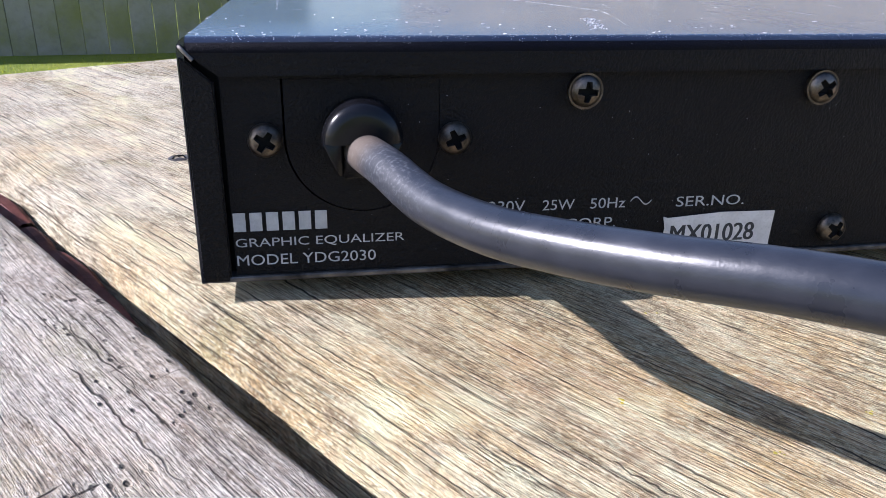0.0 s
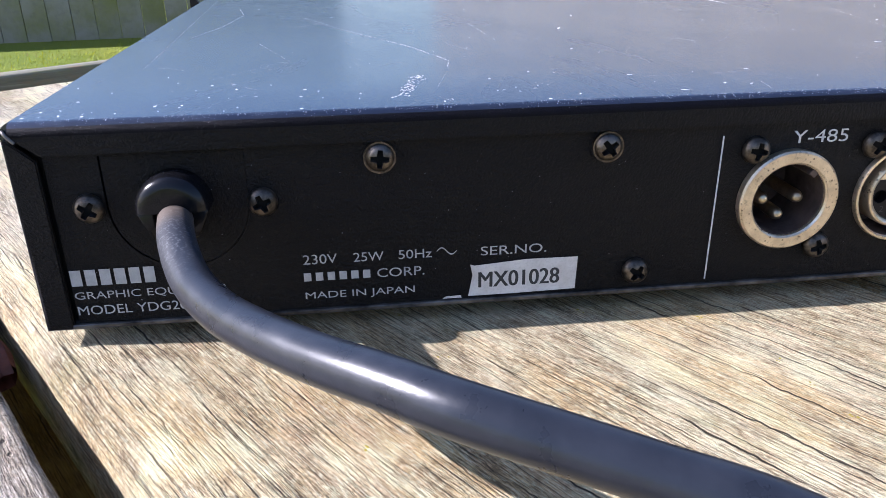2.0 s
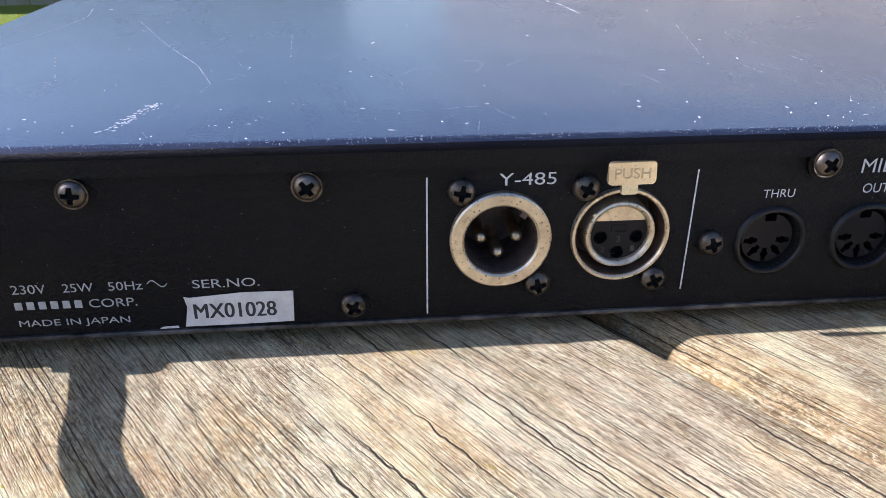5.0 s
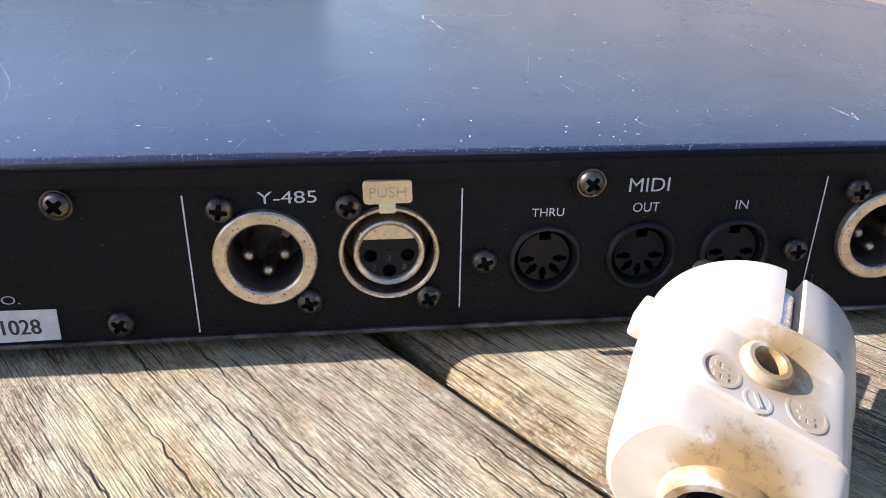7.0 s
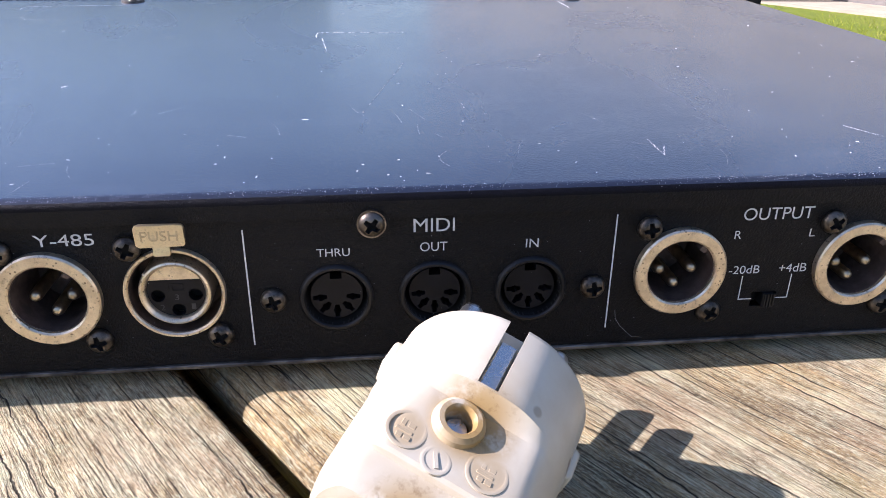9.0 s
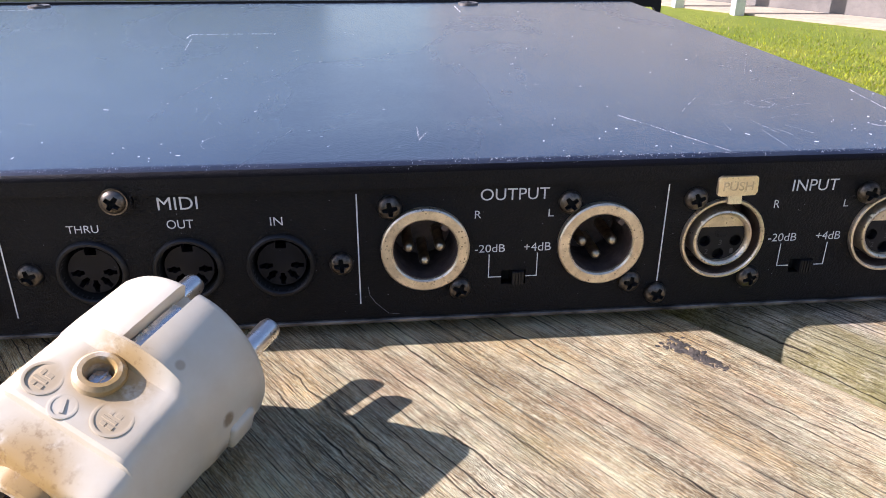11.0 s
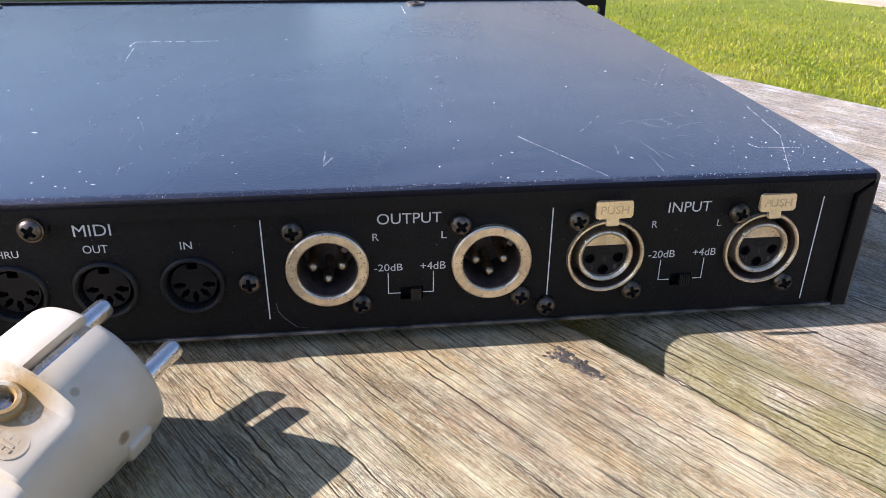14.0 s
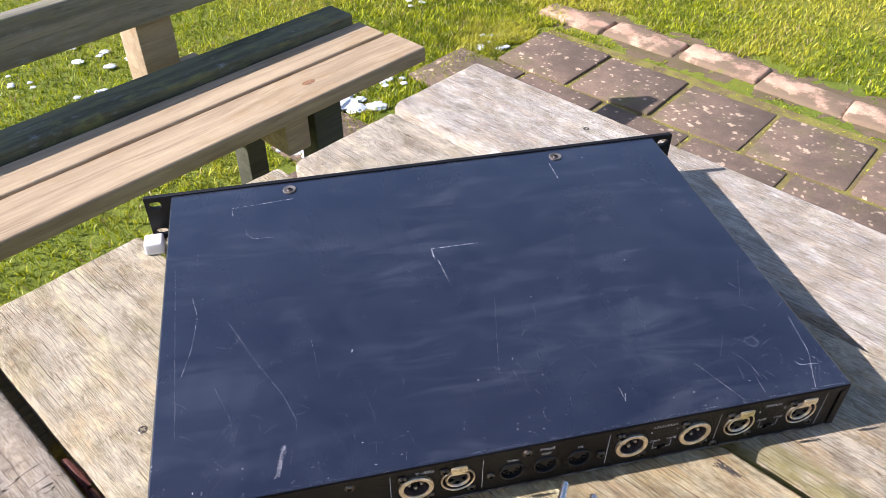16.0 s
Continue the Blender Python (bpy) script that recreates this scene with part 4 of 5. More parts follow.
for x in (0.100, 0.340):
    bm = bmesh.new()
    lathe(bm, [(0.0, 0.0003), (0.0028, 0.0003), (0.0052, 0.0011), (0.0058, 0.0008), (0.0059, 0.0)], Matrix.Translation((x, 0.2935, TOP)), 28)
    part("cup_washer", bm, BARE, unit)
    s = new("screw", SMALL)
    s.parent = unit
    s.matrix_local = Matrix.Translation((x, 0.2935, TOP + 0.0002)) @ Matrix.Diagonal((0.85, 0.85, 0.6, 1))


# connectors
def male_connector(x, z):
    m = at(x, z, 0.0002)
    bm = bmesh.new()
    lathe(bm, [(0.0079, -0.0004), (0.0079, 0.0016), (0.0083, 0.0020), (0.0104, 0.0020), (0.0108, 0.0016), (0.0108, 0.0), (0.0079, -0.0004)], m, 56)
    body = part("male_connector", bm, NICKEL, unit, "three-pin male connector with an aged nickel ring")
    bm = bmesh.new()
    lathe(bm, [(0.0079, 0.0010), (0.0077, 0.0010), (0.0077, -0.0140), (0, -0.0140), (0, -0.0146), (0.0079, -0.0146), (0.0079, 0.0010)], m, 40)
    part("cup", bm, CUP, body)
    bm = bmesh.new()
    box(bm, -0.0006, 0.0010, 0.0066, 0.0080, -0.013, 0.0014, 0.0001, 1)
    bm.transform(m @ Matrix.Rotation(radians(-38), 4, "Z"))
    part("key", bm, CUP, body)
    for px, pz in ((-0.0039, -0.0006), (0.0039, -0.0006), (0.0, -0.0043)):
        bm = bmesh.new()
        lathe(bm, [(0.0014, -0.0140), (0.0014, -0.0026), (0.0011, -0.0016), (0.0006, -0.0012), (0.0, -0.0011)], m @ Matrix.Translation((px, pz, 0)), 16)
        part("pin", bm, PIN_METAL, body)


def female_connector(x, z):
    m = at(x, z, 0.0002)
    bm = bmesh.new()
    lathe(bm, [(0.0098, -0.0010), (0.0098, 0.0008), (0.0101, 0.0012), (0.0106, 0.0012), (0.0108, 0.0008), (0.0108, 0.0), (0.0098, -0.0010)], m, 56)
    body = part("female_connector", bm, NICKEL, unit, "three-hole female connector with a push tab")
    bm = bmesh.new()
    lathe(bm, [(0.0099, 0.0004), (0.0097, 0.0004), (0.0097, -0.0090), (0.0, -0.0090), (0.0, -0.0096), (0.0099, -0.0096), (0.0099, 0.0004)], m, 40)
    part("well", bm, CUP, body)
    bm = bmesh.new()
    lathe(bm, [(0.0063, -0.0088), (0.0063, 0.0002), (0.0066, 0.0007), (0.0071, 0.0010), (0.0075, 0.0008), (0.0078, 0.0002), (0.0078, -0.0088)], m, 48)
    part("barrel", bm, NICKEL, body)
    flat = 0.0027
    a0 = math.asin(flat / 0.0062)
    arc = [(0.0062 * math.cos(t), 0.0062 * math.sin(t)) for t in np.linspace(math.pi - a0, 2 * math.pi + a0, 34)]
    sockets = [circle(-0.0040, -0.0010, 0.0015, 18), circle(0.0040, -0.0010, 0.0015, 18), circle(0.0, -0.0046, 0.0015, 18)]
    insert = part("insert", plate(arc, sockets, 0.002, m @ Matrix.Translation((0, 0, -0.0004))), SOCKET_PLASTIC, body)
    bm = bmesh.new()
    lathe(bm, [(0, -0.0030), (0.0068, -0.0030), (0.0068, -0.0036), (0, -0.0036)], m, 32)
    part("socket_floor", bm, HOLE_SHADE, body)
    cap = [(0.0064 * math.cos(t), 0.0064 * math.sin(t)) for t in np.linspace(a0, math.pi - a0, 18)]
    bm = bmesh.new()
    prism(bm, cap, 0.0025, m @ Matrix.Translation((0, 0, -0.0030)))
    part("cap_plate", bm, NICKEL, body)
    for word, px, pz in (("2", -0.0033, -0.0038), ("1", 0.0033, -0.0038), ("3", 0.0, -0.0014)):
        me = text_mesh(word, px - 0.00045, px + 0.00045, pz - 0.0007, pz + 0.0007)
        me.transform(m @ Matrix.Translation((0, 0, -0.00025)))
        me.materials.append(NUMBER)
        part("number", me, None, body)
    bm = bmesh.new()
    for k, (bx0, bx1, bz0, bz1) in enumerate(((-0.0017, 0.0017, 0.0017, 0.0019), (-0.0017, -0.0015, 0.0003, 0.0017), (0.0015, 0.0017, 0.0003, 0.0017), (-0.0007, 0.0017, 0.0001, 0.0003), (-0.0009, -0.0007, 0.0003, 0.0011))):
        prism(bm, [(bx0, bz0), (bx1, bz0), (bx1, bz1), (bx0, bz1)], 0.0002 + 0.00002 * k, m @ Matrix.Translation((0, 0, -0.0005)))
    part("moulded_mark", bm, SOCKET_PLASTIC, body)
    bm = bmesh.new()
    bmesh.ops.create_icosphere(bm, subdivisions=2, radius=0.0006, matrix=m @ Matrix.Translation((-0.0058, 0.0046, 0.0003)))
    part("nub", bm, NICKEL, body)
    bm = bmesh.new()
    lean = m @ Matrix.Translation((-0.0003, 0.0129, 0.0038)) @ Matrix.Rotation(radians(-2), 4, "X")
    prism(bm, rounded(-0.0050, 0.0050, 0.0, 0.0049, 0.0008, 3), 0.0010, lean)
    prism(bm, [(-0.0018, -0.0024), (0.0016, -0.0024), (0.0016, 0.0010), (-0.0018, 0.0010)], 0.0009,
          m @ Matrix.Translation((-0.0003, 0.0130, 0.0032)) @ Matrix.Rotation(radians(-8), 4, "X"))
    bmesh.ops.bevel(bm, geom=[e for e in bm.edges if e.calc_length() < 0.0015], offset=0.00018, segments=2, affect="EDGES")
    tab = part("push_tab", bm, TAB_NICKEL_LIT, body, "nickel push tab, coloured brighter for the light it catches")
    me = text_mesh("PUSH", -0.0037, 0.0037, 0.0014, 0.0036, raised=0.00012)
    me.transform(lean @ Matrix.Translation((0, 0, 0.00106)))
    me.materials.append(TAB_EMBOSS_SHADE)
    part("embossed_lettering", me, None, tab)


for x, z in MALE:
    male_connector(x, z)
for x, z in FEMALE:
    female_connector(x, z)


def slot_loop(cx, cy, turn):
    pts = [(-0.00042, -0.0013), (0.00042, -0.0013), (0.00042, -0.0005), (0.00068, -0.0002), (0.00068, 0.0004), (0.00042, 0.0004), (0.00042, 0.0011),
           (-0.00042, 0.0011), (-0.00042, 0.0004), (-0.00068, 0.0004), (-0.00068, -0.0002), (-0.00042, -0.0005)]
    c, s = math.cos(turn), math.sin(turn)
    return [(cx + 1.3 * (c * px - s * py), cy + 1.3 * (s * px + c * py)) for px, py in pts]


def din_socket(x, z):
    m = at(x, z, 0.0002)
    bm = bmesh.new()
    lathe(bm, [(0.0069, -0.0010), (0.0069, 0.0005), (0.0072, 0.0009), (0.0077, 0.0009), (0.0081, 0.0006), (0.0083, 0.0), (0.0069, -0.0010)], m, 44)
    body = part("din_socket", bm, BLACK_PLASTIC, unit, "round black five-pin socket")
    bm = bmesh.new()
    lathe(bm, [(0.0070, 0.0002), (0.0069, 0.0002), (0.0069, -0.0100), (0.0, -0.0100), (0.0, -0.0105), (0.0070, -0.0105), (0.0070, 0.0002)], m, 36)
    part("well", bm, HOLE_SHADE, body)
    out = []
    n = 44
    for i in range(n):
        a = radians(103) + radians(334) * i / (n - 1)
        out.append((0.0058 * math.cos(a), 0.0058 * math.sin(a)))
    out += [(0.0013, 0.0041), (-0.0013, 0.0041)]
    pins = [slot_loop(0.0036 * math.cos(radians(a)), 0.0036 * math.sin(radians(a)) - 0.0003, radians(a + 90)) for a in (183, 226, 270, 314, 357)]
    part("insert", plate(out, pins, 0.003, m @ Matrix.Translation((0, 0, -0.0012))), SOCKET_PLASTIC, body)


for x, z in DIN:
    din_socket(x, z)
for x, z in SWITCH:
    m = at(x, z, 0.0002)
    bm = bmesh.new()
    box(bm, -0.0033, 0.0033, -0.0021, 0.0021, -0.0040, -0.0030)
    bm.transform(m)
    body = part("slide_switch", bm, HOLE_SHADE, unit, "small black slide switch set to one side")
    bm = bmesh.new()
    box(bm, -0.0004, 0.0026, -0.0017, 0.0017, -0.003, 0.0008, 0.00015, 1)
    for k in range(4):
        box(bm, -0.0002 + 0.0007 * k, 0.0001 + 0.0007 * k, -0.0017, 0.0017, 0.0006, 0.0012)
    bm.transform(m)
    part("knob", bm, BLACK_PLASTIC, body)

# cable entry: a rounded hood over a set-back lower half
GX, GZ = 0.0292, 0.0290
bm = bmesh.new()
shells = []
for r, h in ((0.0068, 0.0), (0.0068, 0.0036), (0.0066, 0.0046), (0.0061, 0.0054), (0.0054, 0.0059), (0.0046, 0.0061), (0.0030, 0.0061), (0.0012, 0.0061)):
    shells.append([bm.verts.new(at(GX, GZ, 0.0002) @ Vector((r * math.cos(math.pi * k / 36), max(0.0, r * math.sin(math.pi * k / 36)), h))) for k in range(37)])
for p, q in zip(shells, shells[1:]):
    for k in range(36):
        bm.faces.new((p[k], p[k + 1], q[k + 1], q[k]))
bm.faces.new(shells[-1])
bm.faces.new([sh[0] for sh in shells] + [sh[-1] for sh in shells[::-1]])
grommet = part("cable_grommet", bm, GROMMET, unit, "black moulded cable grommet")
for k, (gx0, gx1, y) in enumerate(((-0.0066, -0.0034, 0.0046), (0.0034, 0.0066, 0.0046), (-0.0034, 0.0034, 0.0030))):
    low = -0.0066 if k == 2 else -0.0056
    bm = bmesh.new()
    box(bm, GX + gx0, GX + gx1, -y, 0.0002, GZ + low, GZ + 0.0001, 0.0004, 2)
    if k < 2:
        for v in bm.verts:
            v.co.x -= math.copysign(max(0.0, abs(v.co.x - GX) - 0.0036) * max(0.0, (GZ - 0.0032 - v.co.z) / 0.0026), v.co.x - GX)
    part("clamp", bm, GROMMET, grommet)
inner = [(0.01655, 0.03872)] + [(0.02952 + 0.01297 * math.cos(t), 0.0288 + 0.01305 * math.sin(t)) for t in np.linspace(math.pi, 2 * math.pi, 40)] + [(0.04252, 0.03872)]
part("cable_plate", plate(inner, [], 0.0012, at(0, 0, 0.0003)), PANEL_PAINT, unit)

# printing
for x, z0, z1 in ((137.0, 5.4, 37.2), (194.0, 8.8, 37.2), (275.4, 8.8, 37.8), (351.0, 11.8, 38.0), (426.6, 6.2, 38.2)):
    bm = bmesh.new()
    prism(bm, [(x / 1000 - 0.00017, z0 / 1000), (x / 1000 + 0.00017, z0 / 1000), (x / 1000 + 0.00017, z1 / 1000), (x / 1000 - 0.00017, z1 / 1000)], 0.00004, at(0, 0, -0.0000))
    part("printed_line", bm, BRIGHT_PRINT, unit)
WORDS = [("MIDI", 230.2, 239.2, 35.3, 38.4), ("OUT", 231.6, 237.6, 30.6, 32.8), ("IN", 255.1, 258.0, 30.6, 32.7), ("THRU", 209.2, 216.3, 30.2, 32.1),
         ("OUTPUT", 304.8, 321.5, 35.2, 38.2), ("R", 303.5, 305.1, 30.7, 32.7), ("L", 321.5, 322.9, 30.6, 32.6), ("-20dB", 303.7, 311.2, 21.6, 23.7), ("+4dB", 315.9, 322.7, 21.6, 23.8),
         ("INPUT", 382.7, 394.6, 35.2, 38.2), ("R", 378.7, 380.2, 30.9, 33.0), ("L", 397.1, 398.4, 30.7, 32.6), ("-20dB", 378.9, 386.4, 21.7, 23.9), ("+4dB", 391.6, 398.2, 21.8, 24.0),
         ("Y-485", 151.8, 163.8, 34.9, 37.6)]
for word, x0, x1, z0, z1 in WORDS:
    lettering(word, x0, x1, z0, z1, unit, BRIGHT_PRINT, -0.00002)
SMALL_WORDS = [("230V", 51.7, 58.5, 14.4, 16.5), ("25W", 61.8, 67.9, 14.4, 16.4), ("50Hz", 70.9, 77.7, 14.4, 16.4), ("CORP.", 66.4, 76.1, 10.6, 12.6),
               ("MADE IN JAPAN", 51.6, 74.0, 6.2, 8.2), ("SER.NO.", 87.8, 101.6, 14.1, 16.1), ("GRAPHIC EQUALIZER", 6.9, 36.4, 9.5, 11.4), ("MODEL YDG2030", 6.9, 31.2, 6.3, 8.3)]
for word, x0, x1, z0, z1 in SMALL_WORDS:
    lettering(word, x0, x1, z0, z1, unit, PRINT, -0.00002)


def bars(x0, x1, z0, z1, count, gap):
    """The maker's mark as plain bars of its size."""
    step_ = (x1 - x0 + gap) / count
    for k in range(count):
        b = bmesh.new()
        a = x0 + k * step_
        prism(b, [(a / 1000, z0 / 1000), ((a + step_ - gap) / 1000, z0 / 1000), ((a + step_ - gap) / 1000, z1 / 1000), (a / 1000, z1 / 1000)], 0.00004, at(0, 0, 0.0))
        part("printed_bar", b, PRINT, unit)


bars(6.8, 22.8, 12.7, 16.1, 6, 0.7)
bars(51.6, 65.0, 10.7, 12.5, 6, 0.9)
wave = [(78.7 + 4.1 * k / 20, 15.6 + 0.75 * math.sin(2 * math.pi * k / 20)) for k in range(21)]
bm = bmesh.new()
ribbon = [(x / 1000, z / 1000 + 0.00013) for x, z in wave] + [(x / 1000, z / 1000 - 0.00013) for x, z in wave[::-1]]
prism(bm, ribbon, 0.00004, at(0, 0, 0.0))
part("mains_symbol", bm, PRINT, unit)
for xs, in (((307.3, 310.4, 319.4, 316.6),), ((382.6, 385.6, 395.1, 392.8),)):
    bm = bmesh.new()
    for xa, xb, w in ((xs[0], xs[1], 1), (xs[2], xs[3], -1)):
        l = [(xa, 20.9), (xa, 14.8), (xb, 14.8)]
        for p, q in zip(l, l[1:]):
            x0, x1 = sorted((p[0], q[0]))
            z0, z1 = sorted((p[1], q[1]))
            prism(bm, [((x0 - 0.13) / 1000, (z0 - 0.13) / 1000), ((x1 + 0.13) / 1000, (z0 - 0.13) / 1000), ((x1 + 0.13) / 1000, (z1 + 0.13) / 1000), ((x0 - 0.13) / 1000, (z1 + 0.13) / 1000)],
                  0.00004 if p[0] == q[0] else 0.00005, at(0, 0, 0.0))
    part("switch_bracket", bm, BRIGHT_PRINT, unit)
bm = bmesh.new()
prism(bm, [(0.0856, 0.0122), (0.0866, 0.0119), (0.0975, 0.0127), (0.1084, 0.0126), (0.1081, 0.0052), (0.0950, 0.0050), (0.0852, 0.0050), (0.0861, 0.0098)], 0.0001, at(0, 0, 0.0))
sticker = part("serial_sticker", bm, PAPER, unit, "torn white serial number sticker")
for dx in (0.0, 0.22):
    lettering("MX01028", 87.3 + dx, 104.4 + dx, 6.8, 10.4, sticker, INK, -0.00013 - dx * 0.00004)
bm = bmesh.new()
prism(bm, [(0.0797, 0.0047), (0.0838, 0.0047), (0.0836, 0.0053), (0.0805, 0.0052)], 0.00005, at(0, 0, 0.0))
part("paint_chip", bm, PAPER, unit)

rng_panel = random.Random(21)
bm = bmesh.new()
line = [(277.4, 13.3), (277.7, 11.0), (279.1, 8.8), (280.4, 7.5), (282.3, 5.7), (284.9, 5.4)]
for p, q in zip(line, line[1:]):
    prism(bm, [(p[0] / 1000 - 0.00004, p[1] / 1000), (q[0] / 1000 - 0.00004, q[1] / 1000), (q[0] / 1000 + 0.00005, q[1] / 1000 + 0.00006), (p[0] / 1000 + 0.00006, p[1] / 1000 + 0.00004)], 0.00004, at(0, 0, 0.0002))
for k in range(220):
    x, z, r = rng_panel.uniform(0.008, 0.432), rng_panel.uniform(0.006, 0.037), rng_panel.uniform(0.00005, 0.00014)
    prism(bm, [(x - r, z), (x, z - r * rng_panel.uniform(0.5, 1.5)), (x + r, z), (x, z + r)], 0.00005, at(0, 0, 0.0002))
tagged(part("panel_scratches", bm, FAINT, unit, "thin pale scratches and specks of dust", smooth=0), kind="stuff")
# scratches and chips in the lid's paint
SCRATCHES = [((239.7, 189.9), (202.5, 190.4), (202.2, 178.7)), ((204.9, 176.7), (207.6, 149.9)), ((21.8, 173.8), (25.8, 152.9), (22.4, 121.9), (16.5, 99.0)),
             ((46.4, 143.8), (65.4, 99.5), (80.2, 69.5), (87.4, 47.6), (86.1, 39.3)), ((102.7, 280.2), (51.2, 277.0), (52.0, 266.6)),
             ((348.6, 37.9), (366.0, 1.5)), ((434.0, 63.2), (429.1, 31.3), (415.7, 1.5)), ((415.2, 24.1), (416.4, 20.7), (429.8, 19.3)),
             ((331.1, 284.0), (331.1, 259.5)), ((62.0, 246.0), (62.3, 240.0), (67.0, 233.0), (83.0, 232.0)), ((291.7, 29.4), (291.4, 16.8), (294.0, 24.0))]
SCUFFS = [((235.5, 125.1), (220.3, 59.9)), ((429.7, 126.7), (411.0, 89.1)), ((380.9, 58.2), (368.7, 39.5)), ((8.6, 207.0), (14.3, 48.9)), ((102.1, 114.8), (105.2, 68.6)),
          ((38.1, 83.6), (48.3, 54.1)), ((25.6, 230.4), (24.2, 212.8)), ((353.1, 288.5), (366.0, 286.6)), ((68.8, 119.5), (72.1, 109.8)), ((249.0, 70.4), (249.6, 59.9)), ((408.9, 153.7), (405.7, 141.7))]
rng = random.Random(7)


def flake(bm, x, y, r, stretch=1.0, turn=0.0, lift=0.00006):
    n = rng.randint(4, 6)
    vs = []
    for k in range(n):
        a = 2 * math.pi * k / n + rng.uniform(-0.3, 0.3)
        q = r * rng.uniform(0.6, 1.1)
        px, py = q * math.cos(a) * stretch, q * math.sin(a)
        vs.append((x + px * math.cos(turn) - py * math.sin(turn), y + px * math.sin(turn) + py * math.cos(turn)))
    prism(bm, vs, lift, Matrix.Translation((0, 0, TOP - 0.00001)))


def scratch(points, width, keep, material, name):
    bm = bmesh.new()
    for p, q in zip(points, points[1:]):
        L = math.hypot(q[0] - p[0], q[1] - p[1])
        turn = math.atan2(q[1] - p[1], q[0] - p[0])
        n = max(2, int(L / (width * 3.2)))
        for k in range(n):
            if rng.random() > keep:
                continue
            t = (k + 0.5) / n
            flake(bm, (p[0] + (q[0] - p[0]) * t + rng.gauss(0, width * 0.25)) / 1000, (p[1] + (q[1] - p[1]) * t + rng.gauss(0, width * 0.25)) / 1000,
                  width * rng.uniform(0.35, 0.75) / 1000, L / n / width * 0.95, turn)
    if bm.faces:
        part(name, bm, material, unit, smooth=0)


for k, pts in enumerate(SCRATCHES):
    scratch(pts, 0.5 if k in (0, 8) else 0.2 if k in (3, 5) else 0.3, 0.65 if k in (3, 5) else 0.85, WEAR if k in (0, 1, 4, 8) else SCRATCH_DIM, "scratch")
for pts in SCUFFS:
    scratch(pts, 0.3, 0.4, FAINT, "scuff")
bm = bmesh.new()
for k in range(80):
    t = rng.random()
    flake(bm, (73.1 + 5.6 * t + rng.gauss(0, 0.9)) / 1000, (8.7 + 21.7 * t + rng.gauss(0, 0.6)) / 1000, rng.uniform(0.07, 0.26) / 1000, 2.6, 0.9)
part("worn_patch", bm, WEAR, unit, smooth=0)
bm = bmesh.new()
for k in range(200):
    x = rng.random() * 0.434 + 0.003
    y = 0.298 * rng.random() ** 1.7 + 0.003
    flake(bm, x, y, rng.uniform(0.00004, 0.00018) * (2.0 if rng.random() < 0.08 else 1), rng.choice((1, 1.4, 2.2, 4.5)), rng.uniform(0, 3.1))
for k in range(90):
    x = rng.choice((0.008, 0.02, 0.032, 0.05, 0.09, 0.235, 0.34, 0.42, 0.43)) + rng.gauss(0, 0.012)
    flake(bm, min(max(x, 0.002), 0.438), abs(rng.gauss(0, 0.022)) + 0.002, rng.uniform(0.0001, 0.00032), rng.uniform(1, 2.5), rng.uniform(0, 3.1))
tagged(part("paint_chips", bm, WEAR, unit, smooth=0), kind="stuff")
# White grains along the shoulder: worn paint plus painted sparkle glints.
bm = bmesh.new()
for k in range(2600):
    x = rng.random() * 0.434 + 0.003
    a = radians(min(70, abs(rng.gauss(18, 16))))
    r = rng.uniform(0.00002, 0.00007)
    c = Vector((x, YB + R - R * math.sin(a), TOP - R + R * math.cos(a)))
    lathe(bm, [(r, 0), (0, r * 0.6)], Matrix.Translation(c) @ Matrix.Rotation(a, 4, "X"), 4)
tagged(part("edge_wear", bm, WEAR, unit, smooth=0), kind="stuff")
bm = bmesh.new()
for cx_, cy_, r0 in ((0.0465, 0.0481, 0.0046), (0.3958, 0.0467, 0.0046), (0.0465, 0.0481, 0.0030), (0.3958, 0.0467, 0.0036)):
    for k in range(46):
        a = rng.uniform(0, 6.283)
        flake(bm, cx_ + r0 * math.cos(a), cy_ + r0 * math.sin(a), rng.uniform(0.00006, 0.00014), rng.uniform(1, 3.5), a + 1.57, 0.00003)
tagged(part("ring_marks", bm, FAINT, unit, "faint round marks worn into the paint", smooth=0), kind="stuff")
bm = bmesh.new()
for k in range(110):
    x0 = rng.choice((0.03, 0.06, 0.09, 0.40, 0.42, 0.24, 0.15, 0.30)) + rng.gauss(0, 0.022)
    y0, a, bend = abs(rng.gauss(0, 0.07)) + 0.004, rng.choice((0.4, 1.2, 1.5, 1.7, 2.4)) + rng.gauss(0, 0.3), rng.gauss(0, 0.035)
    for q in range(rng.randint(6, 22)):
        x0, y0, a = x0 + 0.0007 * math.cos(a), y0 + 0.0007 * math.sin(a), a + bend
        if 0.002 < x0 < W - 0.002 and 0.003 < y0 < D - 0.004 and rng.random() < 0.75:
            flake(bm, x0, y0, 0.00006, 5.5, a, 0.00003)
tagged(part("hairline_scratches", bm, FAINT, unit, "fine curved hairline scratches", smooth=0), kind="stuff")
corner = tube([(XL + 0.0001, 0.0012, 0.0437), (XL + 0.0004, -0.0001, 0.0440), (XL + 0.0010, -0.0009, 0.0436), (XL + 0.0024, -0.0011, 0.0420)], 0.00032, 10, 6)
part("bare_corner", corner, BARE, unit, "bare metal corner")

